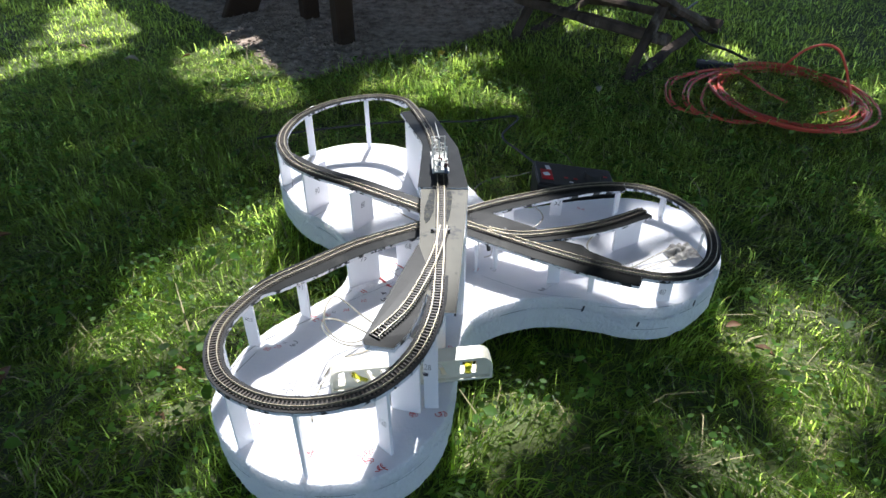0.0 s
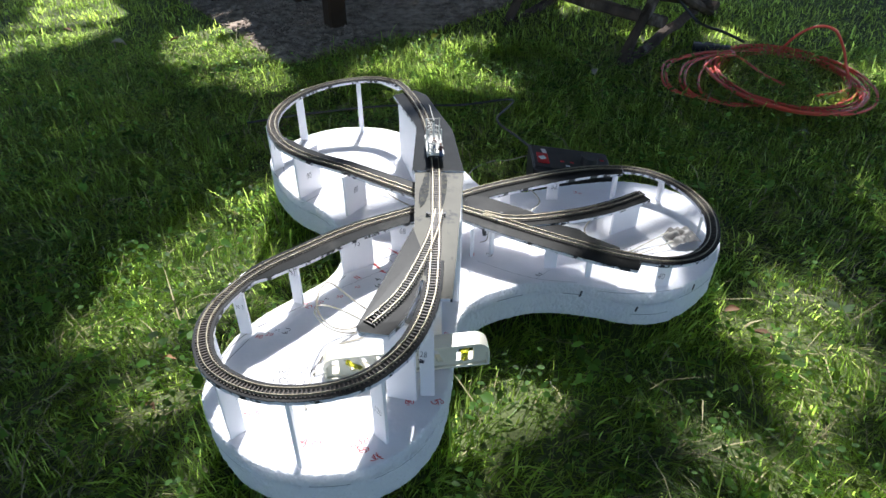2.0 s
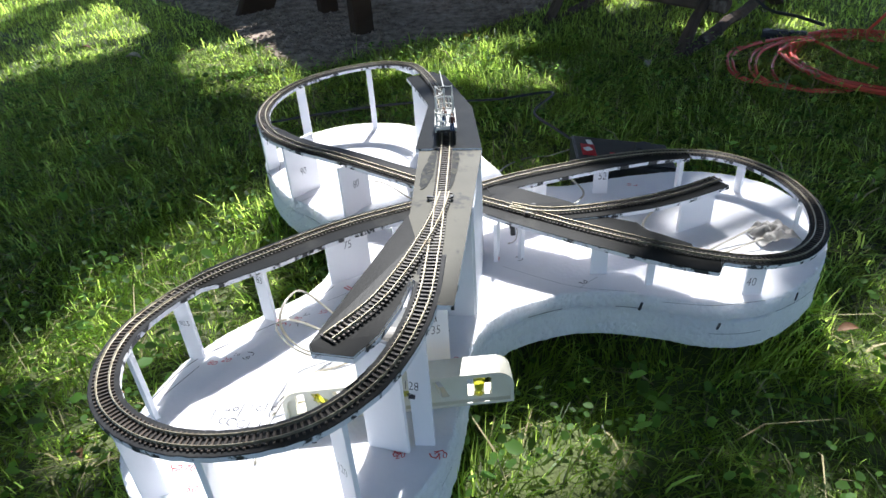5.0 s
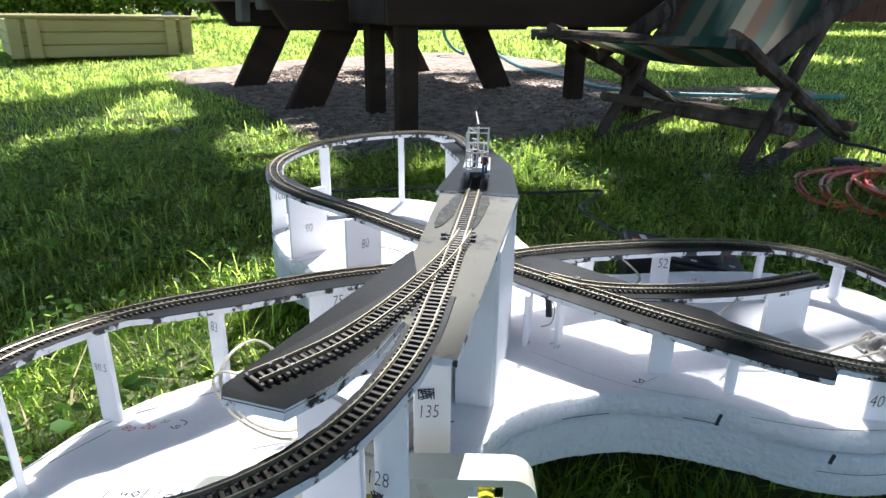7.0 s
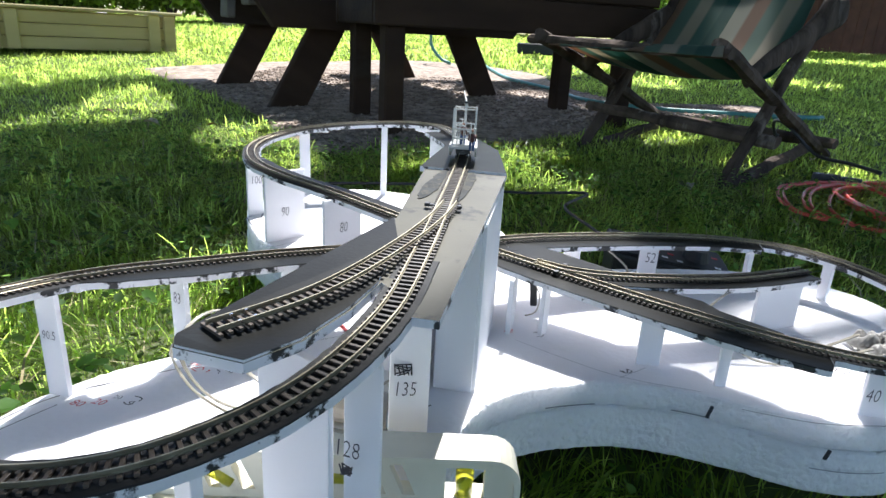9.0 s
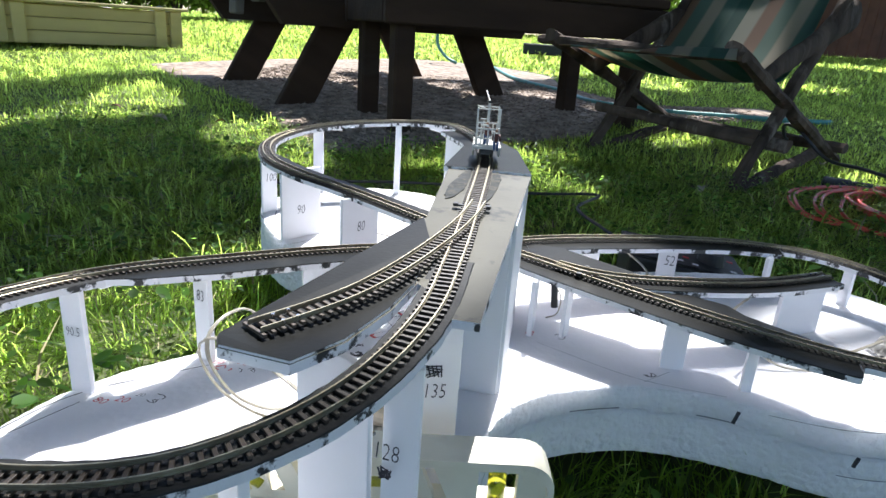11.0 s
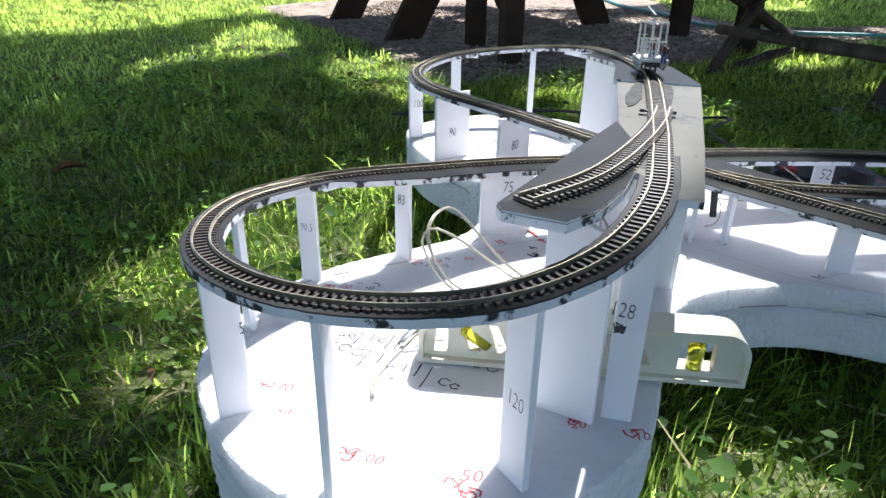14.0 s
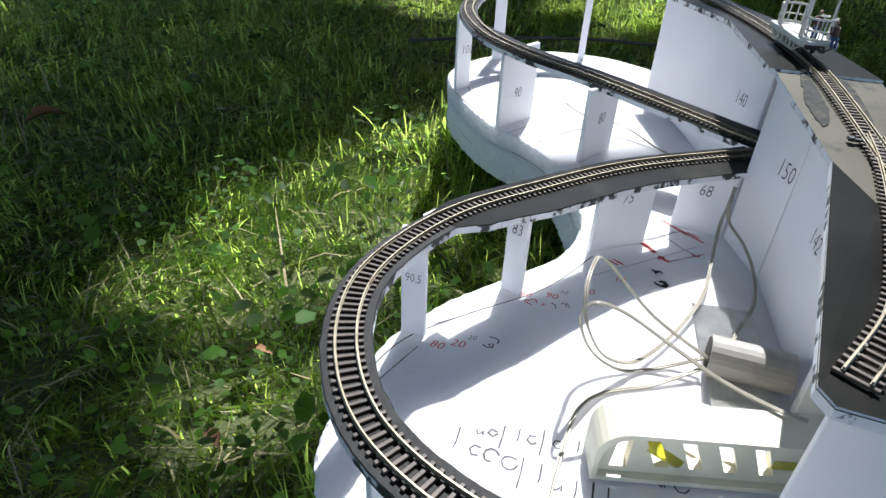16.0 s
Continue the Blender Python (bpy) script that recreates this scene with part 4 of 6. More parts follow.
def tram(m):
    """A works car: open platform between two rounded dashes, four corner posts, a mast with a trolley pole, trussed sides."""
    car = new("tram_car")
    car.empty_display_size = 0.02
    car.matrix_world = m
    tagged(car, "unpainted light grey open model tram car with trolley pole", "model tram")
    L, W, Z = 0.086, 0.028, 0.0125
    part("platform", boxed((L, W, 0.0028), pose(0, 0, Z), 0.0005), TRAMGREY, car)
    part("underframe", boxed((L * 0.86, W * 0.5, 0.005), pose(0, 0, Z - 0.0038), 0.0006), BLACKPL, car, "black underframe with motor")
    for k, sy in enumerate((-1, 1)):
        y = sy * (W / 2 - 0.0012)
        bm = bmesh.new()
        box(bm, (L * 0.98, 0.0018, 0.0022), pose(0, y, Z - 0.0022))
        box(bm, (L * 0.56, 0.0018, 0.0014), pose(0, y, Z - 0.0094))
        for fx in (-0.27, -0.16, -0.05, 0.06, 0.17, 0.27):
            box(bm, (0.0018, 0.0018, 0.0075), pose(fx * L, y, Z - 0.0058))
        for sx in (-1, 1):
            rod(bm, (sx * L * 0.27, y, Z - 0.0094), (sx * L * 0.44, y, Z - 0.003), 0.0009, 0.0009, 6)
        part("side_truss", bm, TRAMGREY, car)
    for sx in (-1, 1):
        bm = bmesh.new()
        cx = sx * (L / 2 - 0.0125)
        a0, a1 = (-100, 100) if sx > 0 else (80, 280)
        for z, h in ((Z + 0.0014, 0.0018), (Z + 0.0085, 0.0011), (Z + 0.0172, 0.0017)):
            ring_of(bm, cx, 0, z, 0.0118, 0.0106, h, a0, a1)
        for k in range(7):
            t = radians(a0 + (a1 - a0) * k / 6)
            rod(bm, (cx + 0.0112 * math.cos(t), 0.0112 * math.sin(t), Z + 0.001), (cx + 0.0112 * math.cos(t), 0.0112 * math.sin(t), Z + 0.0178), 0.0007, 0.0007, 6)
        part("dash_rail", bm, TRAMGREY, car)
        bm = bmesh.new()
        ring_of(bm, sx * (L / 2 + 0.001), 0.004, Z + 0.0215, 0.0036, 0.0027, 0.0008, 0, 360, 16)
        rod(bm, (sx * (L / 2 + 0.001), 0.004, Z + 0.0015), (sx * (L / 2 + 0.001), 0.004, Z + 0.0222), 0.0005, 0.0005, 6)
        rod(bm, (sx * (L / 2 + 0.001) - 0.0032, 0.004, Z + 0.0218), (sx * (L / 2 + 0.001) + 0.0032, 0.004, Z + 0.0218), 0.0004, 0.0004, 5)
        part("brake_wheel", bm, TRAMGREY, car)
        for sy in (-1, 1):
            part("corner_post", boxed((0.0019, 0.0019, 0.036), pose(sx * L * 0.285, sy * (W / 2 - 0.0030), Z + 0.019), 0.0003), TRAMGREY, car)
        bm = bmesh.new()
        rod(bm, (sx * L * 0.285, -W / 2 + 0.003, Z + 0.0362), (sx * L * 0.285, W / 2 - 0.003, Z + 0.0362), 0.0006, 0.0006, 6)
        rod(bm, (sx * L * 0.285, W / 2 - 0.003, Z + 0.0362), (0, 0, Z + 0.0345), 0.0006, 0.0006, 6)
        part("roof_tie", bm, TRAMGREY, car)
        bm = bmesh.new()
        rod(bm, (sx * (L / 2 - 0.001), 0, Z - 0.004), (sx * (L / 2 + 0.006), 0, Z - 0.004), 0.0014, 0.0014, 8)
        box(bm, (0.002, 0.005, 0.003), pose(sx * (L / 2 + 0.006), 0, Z - 0.004), 0.0004)
        part("coupler", bm, BLACKPL, car, "black coupler")
        for sy in (-1, 1):
            bm = bmesh.new()
            rod(bm, (sx * 0.019, sy * GAUGE * 0.42, 0.0042), (sx * 0.019, sy * GAUGE * 0.56, 0.0042), 0.0042, 0.0042, 18)
            part("wheel", bm, BLACKPL, car, "black wheel")
    part("mast", boxed((0.0027, 0.0027, 0.040), pose(0, 0, Z + 0.021), 0.0004), TRAMGREY, car)
    part("pole_base", boxed((0.010, 0.004, 0.0024), pose(0.001, 0, Z + 0.0422), 0.0006), BLACKPL, car, "black trolley base")
    bm = bmesh.new()
    rod(bm, (-0.004, 0, Z + 0.0432), (0.046, 0.004, Z + 0.0520), 0.0008, 0.0006, 8)
    part("trolley_pole", bm, TRAMGREY, car)
    return car


at = np.argmin(np.abs(back_line[: 4 * STEPS, 1] - 1.06))
tp, tt = back_line[at], frames_of(back_line)[0][at]
tram_pose = Matrix.Translation((tp[0], tp[1], tp[2] + 0.0040)) @ Euler((0, radians(3.5), math.atan2(tt[1], tt[0]))).to_matrix().to_4x4()
tram(tram_pose)
figure("driver_figurine", False, tram_pose @ pose(-0.027, 0.001, 0.0139, 0, 0, 180), "tiny painted standing figure at the dash of the tram")
figure("passenger_figurine", True, tram_pose @ pose(-0.0395, -0.0085, 0.0139, 0, 0, 180), "tiny painted seated figure on the tram's edge")

# ---- spirit level ----
lv_a, lv_b = Vector((-0.0303, 0.6918, TOP)), Vector((0.1895, 0.7397, TOP))
lv_len = (lv_b - lv_a).length
level = thing("spirit_level", "cream plastic torpedo level with yellow vials, standing on its edge", "spirit level", (lv_a.x, lv_a.y, TOP + 0.0008), math.degrees(math.atan2(lv_b.y - lv_a.y, lv_b.x - lv_a.x)))


def level_body():
    """A long frame with rounded ends, slots cut through it and a flange along its two edges."""
    h, th = 0.0405, 0.008
    outer = [(0.0, 0.001), (lv_len, 0.001)]
    for k in range(7):
        t = radians(90 * k / 6)
        outer.append((lv_len - 0.018 * (1 - math.cos(t)), h - 0.018 + 0.018 * math.sin(t)))
    for k in range(7):
        t = radians(90 * k / 6)
        outer.append((0.018 * (1 - math.sin(t)), h - 0.018 + 0.018 * math.cos(t)))
    holes = [[(0.010, 0.008), (0.020, 0.008), (0.020, 0.034), (0.012, 0.034)]]
    for x in (0.028, 0.048, 0.068, 0.088, 0.128, 0.146):
        holes.append([(x + 0.008, 0.010), (x + 0.016, 0.010), (x + 0.007, 0.032), (x - 0.001, 0.032)])
    holes.append([(0.180, 0.009), (0.204, 0.009), (0.204, 0.031), (0.180, 0.031)])
    bm = bmesh.new()
    edges = []
    for loop in [outer] + holes:
        vs = [bm.verts.new((x, -th / 2, z)) for x, z in loop]
        edges += [bm.edges.new((vs[i], vs[(i + 1) % len(vs)])) for i in range(len(vs))]
    made = bmesh.ops.triangle_fill(bm, use_beauty=True, use_dissolve=False, edges=edges)
    faces = [g for g in made["geom"] if isinstance(g, bmesh.types.BMFace)]
    ext = bmesh.ops.extrude_face_region(bm, geom=faces)
    bmesh.ops.translate(bm, verts=[v for v in ext["geom"] if isinstance(v, bmesh.types.BMVert)], vec=(0, th, 0))
    # the flange: a band that follows the outline all round
    mid = Vector((lv_len / 2, h / 2))
    ring = []
    for x, z in outer:
        x, z = x + (-0.0006 if x < mid.x else 0.0006), z + (-0.0006 if z < mid.y else 0.0006)
        ring.append(((x, z), (x + (0.0034 if x < mid.x else -0.0034) * min(1.0, abs(x - mid.x) / (lv_len / 2 - 0.017)) ** 8, z + (0.0034 if z < mid.y else -0.0034))))
    rows = [[bm.verts.new((p[0], y, p[1])) for p in (o, i)] for o, i in ring for y in (-0.009, 0.017)]
    k = len(ring)
    for i in range(k):
        a, b = rows[2 * i], rows[2 * i + 1]
        c, d = rows[2 * ((i + 1) % k)], rows[2 * ((i + 1) % k) + 1]
        for quad in ((a[0], c[0], d[0], b[0]), (a[1], b[1], d[1], c[1]), (a[0], a[1], c[1], c[0]), (b[0], d[0], d[1], b[1])):
            bm.faces.new(quad)
    bmesh.ops.recalc_face_normals(bm, faces=bm.faces[:])
    return bm


part("level_frame", level_body(), CREAM, level)
for x, tilt in ((0.192, 90), (0.040, 35), (0.112, 0)):
    bm = bmesh.new()
    rod(bm, (-0.0115, 0, 0), (0.0115, 0, 0), 0.0056, 0.0056, 16)
    v = part("vial", bm, VIAL, level, "yellow-green bubble vial", smooth=True)
    v.matrix_basis = pose(x, 0, 0.0200, 0, tilt, 0)

# ---- motor in a card tube, tape and wires ----
tub = thing("card_tube", "grey card tube holding a small motor, taped to the foam", "tube", (0.0656, 0.7965, TOP + 0.0168), -3)
bm = bmesh.new()
ring = 22
for r0, r1 in ((0.0140, 0.0128),):
    vs = []
    for k in range(ring):
        t = 2 * math.pi * k / ring
        vs.append([bm.verts.new((x, r * math.cos(t), r * math.sin(t))) for x, r in ((-0.027, r0), (0.027, r0), (0.027, r1), (-0.027, r1))])
    for k in range(ring):
        p, q = vs[k], vs[(k + 1) % ring]
        for j in range(4):
            bm.faces.new((p[j], q[j], q[(j + 1) % 4], p[(j + 1) % 4]))
part("tube_wall", bm, CARD, tub, smooth=False)
part("motor", rod(bmesh.new(), (-0.018, 0, 0), (0.025, 0, 0), 0.0126, 0.0126, 18), FOIL, tub, "dull steel motor can")


def crumpled(name, w, d, h, at, turn, label, seed, cells=18):
    bm = bmesh.new()
    grid = [[bm.verts.new((w * (i / cells - 0.5), d * (j / cells - 0.5), h * (0.5 + 0.5 * noise.noise(Vector((i * 0.30, j * 0.30, seed)))) * min(1, 4 * min(i, cells - i) / cells + 0.15))) for j in range(cells + 1)] for i in range(cells + 1)]
    for i in range(cells):
        for j in range(cells):
            bm.faces.new((grid[i][j], grid[i + 1][j], grid[i + 1][j + 1], grid[i][j + 1]))
    bmesh.ops.solidify(bm, geom=bm.faces[:], thickness=0.0004)
    ob = part(name, bm, DUCT, None, smooth=True)
    ob.matrix_world = pose(*at, 0, 0, turn)
    return tagged(ob, label, "tape")


def ribbed(name, w, d, at, turn, label, rib=0.0024):
    """A strip pressed into fine ribs across its length, a little wavy."""
    rows, cols = int(d / rib * 4), 6
    verts = [(w * (i / cols - 0.5), d * (j / rows - 0.5), 0.0012 + 0.0007 * math.sin(j * math.pi / 2) + 0.0016 * noise.noise(Vector((i * 0.5, j * 0.07, 5)))) for j in range(rows + 1) for i in range(cols + 1)]
    faces = [(j * (cols + 1) + i, j * (cols + 1) + i + 1, (j + 1) * (cols + 1) + i + 1, (j + 1) * (cols + 1) + i) for j in range(rows) for i in range(cols)]
    ob = mesh_object(name, verts, faces, FOIL)
    bm = bmesh.new()
    bm.from_mesh(ob.data)
    bmesh.ops.solidify(bm, geom=bm.faces[:], thickness=0.0004)
    bm.to_mesh(ob.data)
    bm.free()
    ob.matrix_world = pose(*at, 0, 0, turn)
    return tagged(ob, label, "tape")


ribbed("tape_strip", 0.045, 0.115, (0.0609, 0.8178, TOP + 0.0016), 5, "ribbed silvery tape strip under the card tube")
crumpled("crumpled_tape", 0.060, 0.045, 0.022, (0.5292, 1.0596, TOP + 0.0012), 15, "crumpled grey tape over wire ends on the foam", 8)


def twin(name, pts, label, r=0.0008, mat=WIRE, category="wire", gap=0.0015):
    """Two-core flex: a pair of thin cords side by side."""
    line = even(spline(pts, 10), 0.006)
    t, left = frames_of(line)
    bm = bmesh.new()
    for s in (-0.5, 0.5):
        q = line.copy()
        q[:, :2] += left * gap * s
        tube("", q, r, mat, bm=bm, sides=7)
    ob = part(name, bm, mat, None, smooth=True)
    return tagged(ob, label, category)


W0 = TOP + 0.002
twin("loose_wire", [(0.0606, 0.9828, TOP + 0.056), (0.0588, 0.9756, TOP + 0.042), (0.0559, 0.9694, TOP + 0.026), (0.0524, 0.9457, TOP + 0.013), (0.0490, 0.9200, TOP + 0.009), (0.0400, 0.8738, W0 + 0.006), (0.0173, 0.8228, W0 + 0.004), (-0.0075, 0.7843, W0 + 0.006), (-0.0299, 0.7642, W0 + 0.022), (-0.0446, 0.7543, W0 + 0.050), (-0.0507, 0.7605, W0 + 0.070), (-0.0494, 0.7878, W0 + 0.076), (-0.0409, 0.8110, W0 + 0.066), (-0.0011, 0.8076, W0 + 0.030), (0.0413, 0.7954, TOP + 0.014)], "clear two-core wire looped over the foam")
twin("loose_wire", [(0.0374, 0.7984, TOP + 0.012), (0.0140, 0.7923, W0), (-0.0153, 0.7742, W0 + 0.004), (-0.0397, 0.7573, W0 + 0.030), (-0.0515, 0.7494, W0 + 0.062), (-0.0446, 0.7523, W0 + 0.074), (-0.0248, 0.7581, W0 + 0.066), (0.0048, 0.7599, W0 + 0.048), (0.0364, 0.7438, W0 + 0.042), (0.0657, 0.7299, W0 + 0.042), (0.0812, 0.7240, W0 + 0.044)], "clear two-core wire bending up to the siding")
twin("loose_wire", [(0.0375, 0.7923, TOP + 0.008), (0.0046, 0.7701, W0), (-0.0247, 0.7541, W0), (-0.0411, 0.7331, W0), (-0.0472, 0.6920, W0), (-0.0493, 0.6551, W0), (-0.0418, 0.6322, W0)], "clear two-core wire lying on the foam")
twin("loose_wire", [(0.0528, 0.8076, TOP + 0.010), (0.0687, 0.8535, W0 + 0.001), (0.0809, 0.8822, W0 + 0.002), (0.0823, 0.9150, W0 + 0.010), (0.0750, 0.9458, W0 + 0.018), (0.0609, 0.9684, W0 + 0.028), (0.0597, 0.9766, W0 + 0.046)], "clear two-core wire rising along the tower wall")
twin("loose_wire", [(0.5035, 1.0625, TOP + 0.016), (0.4571, 1.0338, W0 + 0.004), (0.4216, 1.0131, W0), (0.3770, 1.0246, W0), (0.3544, 1.0529, W0 + 0.02), (0.3874, 1.0790, W0 + 0.045)], "clear two-core wire lying in the low loop")
twin("loose_wire", [(0.5081, 1.0393, TOP + 0.012), (0.4415, 1.0083, W0), (0.3915, 0.9943, W0 + 0.002), (0.3620, 1.0019, W0 + 0.02), (0.3472, 1.0016, W0 + 0.045)], "clear two-core wire lying in the low loop")
twin("loose_wire", [(0.1796, 1.1329, W0), (0.2193, 1.1076, W0 + 0.01), (0.2489, 1.0926, W0 + 0.02), (0.2782, 1.1240, W0 + 0.03), (0.2532, 1.1547, W0 + 0.045)], "clear two-core wire under the low branch")
twin("loose_wire", [(-0.1112, 1.1865, W0 + 0.03), (-0.0861, 1.2018, W0 + 0.012), (-0.0401, 1.1919, W0 + 0.01), (0.0059, 1.1616, W0), (0.0465, 1.1312, W0)], "clear two-core wire under the far ramp")

# ---- controller box behind the layout ----
ctl = thing("train_controller", "black plastic train controller with red badge, on the grass", "controller", (0.368, 1.412, -0.020), 5)
part("case", boxed((0.185, 0.100, 0.062), pose(0, 0, 0.031), 0.005, 2), BLACKPL, ctl)
part("face_plate", boxed((0.176, 0.086, 0.003), pose(0, -0.002, 0.0632), 0.001), BLACKPL, ctl)
part("badge", boxed((0.026, 0.040, 0.0022), pose(-0.066, -0.010, 0.0654), 0.0006), REDPLATE, ctl, "red badge")
part("badge_bar", boxed((0.014, 0.012, 0.0016), pose(-0.067, -0.010, 0.0667, 0, 0, 25), 0.0003), WHITEPLATE, ctl, "white mark on the badge")
part("badge_bar", boxed((0.010, 0.016, 0.0016), pose(-0.060, 0.020, 0.0654, 0, 0, 10), 0.0003), WHITEPLATE, ctl, "white mark by the badge")
part("knob", rod(bmesh.new(), (0.040, -0.006, 0.0640), (0.040, -0.006, 0.082), 0.021, 0.018, 20), BLACKPL, ctl, "black speed knob")
for x, y, mat in ((-0.022, -0.014, REDPLATE), (0.000, -0.014, REDPLATE), (-0.012, -0.030, WHITEPLATE), (0.010, -0.034, WHITEPLATE), (0.070, -0.028, WHITEPLATE), (0.074, 0.010, REDPLATE)):
    part("printed_bar", boxed((0.009, 0.005, 0.0008), pose(x, y, 0.0650)), mat, ctl)
for piece in ctl.children:
    # the console slopes: higher at its back and at its badge end
    for v in piece.data.vertices:
        if v.co.z > 0.03:
            v.co.z += 0.10 * (v.co.y + 0.05) - 0.15 * (v.co.x - 0.09)
twin("controller_wire", [(0.282, 1.462, 0.047), (0.262, 1.462, 0.041), (0.23, 1.465, 0.029), (0.19, 1.46, 0.027), (0.15, 1.42, 0.028), (0.128, 1.33, 0.042)], "thin red and grey wires from the controller", 0.0009, WIRE)
tube("plug_lead", even(spline([(0.30, 1.49, 0.038), (0.25, 1.56, 0.046), (0.20, 1.62, 0.064), (0.24, 1.75, 0.064), (0.10, 1.72, 0.058), (-0.1, 1.69, 0.062), (-0.3, 1.64, 0.055), (-0.45, 1.6, 0.043)], 10), 0.01), 0.003, BLACKPL)
bpy.data.objects["plug_lead"]["label"], bpy.data.objects["plug_lead"]["category"] = "black mains lead lying across the grass", "cable"
tube("mains_cable", even(spline([(1.0, 2.25, 0.080), (0.96, 2.34, 0.084), (0.90, 2.44, 0.088), (0.82, 2.48, 0.160), (0.80, 2.55, 0.163), (0.86, 2.70, 0.104), (1.0, 2.95, 0.100)], 10), 0.015), 0.005, BLACKPL)
tagged(bpy.data.objects["mains_cable"], "black mains cable running under the chair", "cable")

# ---- orange extension cord in a coil ----
cord = thing("extension_cord", "coiled orange-red extension cord lying on the lawn", "extension cord", (1.078, 2.070, float(rise(2.07)) - 0.030))
random.seed(11)
for k in range(9):
    # the turns fan out at the near left and gather at the right
    f, ph, pts = (k - 4) / 4, random.uniform(0, 6), []
    for j in range(37):
        a = j / 36 * 2 * math.pi + ph
        fan = 0.5 - 0.5 * math.cos(a - 0.5)
        rr = 0.223 + f * (0.014 + 0.030 * fan) + 0.008 * math.sin(2 * a + k) + 0.006 * math.sin(3 * a + 2 * k)
        pts.append((rr * 0.90 * math.cos(a) + 0.02 * f * fan, rr * 1.20 * math.sin(a), 0.010 + 0.0020 * k + 0.005 * math.sin(2 * a + k * 1.7)))
    tube("coil_turn", even(spline(pts, 3), 0.012), 0.0040, CORD, cord)
tube("standing_loop", even(spline([(0.20, 0.15, 0.02), (0.13, 0.19, 0.018), (0.06, 0.185, 0.02), (0.01, 0.11, 0.06), (-0.012, 0.03, 0.105), (0.012, 0.01, 0.148), (0.055, 0.005, 0.170), (0.105, 0.0, 0.160), (0.145, 0.0, 0.110), (0.168, -0.005, 0.06), (0.178, -0.03, 0.025), (0.15, -0.09, 0.016), (0.05, -0.13, 0.010)], 8), 0.008), 0.0040, CORD, cord)
tube("loose_end", even(spline([(-0.11, 0.20, 0.03), (-0.075, 0.13, 0.02), (-0.055, 0.02, 0.018), (-0.02, -0.06, 0.016)], 8), 0.01), 0.0040, CORD, cord)
for k in range(5):
    o = (0.0, 0.012, 0.048, 0.060, 0.095)[k]
    tube("side_loop", even(spline([(-0.10, 0.20 - o * 0.4, 0.03), (-0.20 + o * 0.3, 0.165 - o * 0.5, 0.035), (-0.335 + o * 1.1, 0.08 - o * 0.4, 0.032), (-0.375 + o, -0.03 - o * 0.6, 0.022), (-0.365 + o, -0.11 - o * 0.5, 0.012), (-0.31 + o, -0.15 - o * 0.6, 0.006), (-0.22 + o, -0.20, 0.006)][: 6 if k < 2 else 7], 8), 0.012), 0.0040, CORD, cord)
part("plug", boxed((0.05, 0.026, 0.022), pose(-0.125, 0.225, 0.03, 0, 0, -20), 0.005, 2), BLACKPL, cord, "black plug and socket")
part("plug", boxed((0.07, 0.036, 0.028), pose(-0.185, 0.235, 0.03, 0, 0, -15), 0.006, 2), BLACKPL, cord, "black socket block")


# ---- wooden sling chair ----
chair = thing("sling_chair", "rustic sling chair of grey branches with striped canvas", "chair", (0.618, 2.205, float(rise(2.35)) - 0.010), 52)
CW = 0.545
chair.scale = (1.0, 1.0, 0.88)


def branch(name, a, b, r0, r1, label=""):
    bm = rod(bmesh.new(), a, b, r0, r1, 9, 0.45, 26, 0.8)
    return part(name, bm, RAWWOOD, chair, label)


for w, ds, out in ((0.0, 0.0, -0.006), (CW, 0.085, 0.03)):
    branch("back_leg", (ds - 0.038, w, -0.056), (ds + 0.70, w, 0.90), 0.022, 0.020)
    branch("seat_leg", (ds + 0.735, w + out, -0.034), (ds * 0.3 - 0.185, w + out, 0.378), 0.023, 0.025)
    branch("ground_bar", (ds - 0.02, w - 0.01, -0.030), (ds + 0.55, w, 0.060), 0.020, 0.018)
    bm = rod(bmesh.new(), (ds * 0.5 - 0.01, w, 0.285), (ds * 0.5 + 0.50, w, 0.505), 0.024, 0.050, 12, 0.35, 14)
    for v in bm.verts:
        v.co.y = w + (v.co.y - w) * 0.45
    part("armrest", bm, RAWWOOD, chair, "flat split-branch armrest", smooth=True)
branch("front_rail", (-0.185, -0.040, 0.352), (-0.130, CW + 0.090, 0.362), 0.018, 0.017)
branch("lower_rail", (0.115, -0.06, 0.102), (0.165, CW + 0.06, 0.125), 0.025, 0.021)
branch("rear_rail", (0.55, -0.06, 0.065), (0.60, CW + 0.05, 0.06), 0.022, 0.022)
branch("top_rail", (0.65, -0.06, 0.845), (0.69, CW + 0.05, 0.845), 0.02, 0.02)
profile = spline([(-0.205, 0.345), (-0.185, 0.372), (-0.150, 0.352), (-0.03, 0.318), (0.10, 0.286), (0.20, 0.290), (0.30, 0.350), (0.40, 0.465), (0.50, 0.60), (0.66, 0.855)], 5)
verts, faces = [], []
cols = 16
for i, (s, z) in enumerate(profile):
    for j in range(cols + 1):
        w0 = -0.03 + 0.11 * i / len(profile)
        w = w0 + (CW - w0) * j / cols
        dip = 0.02 * math.sin(math.pi * j / cols) * math.sin(math.pi * i / len(profile))
        verts.append((s + 0.055 * w / CW, w, z - dip))
for i in range(len(profile) - 1):
    for j in range(cols):
        a = i * (cols + 1) + j
        faces.append((a, a + 1, a + cols + 2, a + cols + 1))
sling = mesh_object("canvas_sling", verts, faces, CANVAS, chair, "green, cream and tan striped canvas", smooth=True)
bm = bmesh.new()
bm.from_mesh(sling.data)
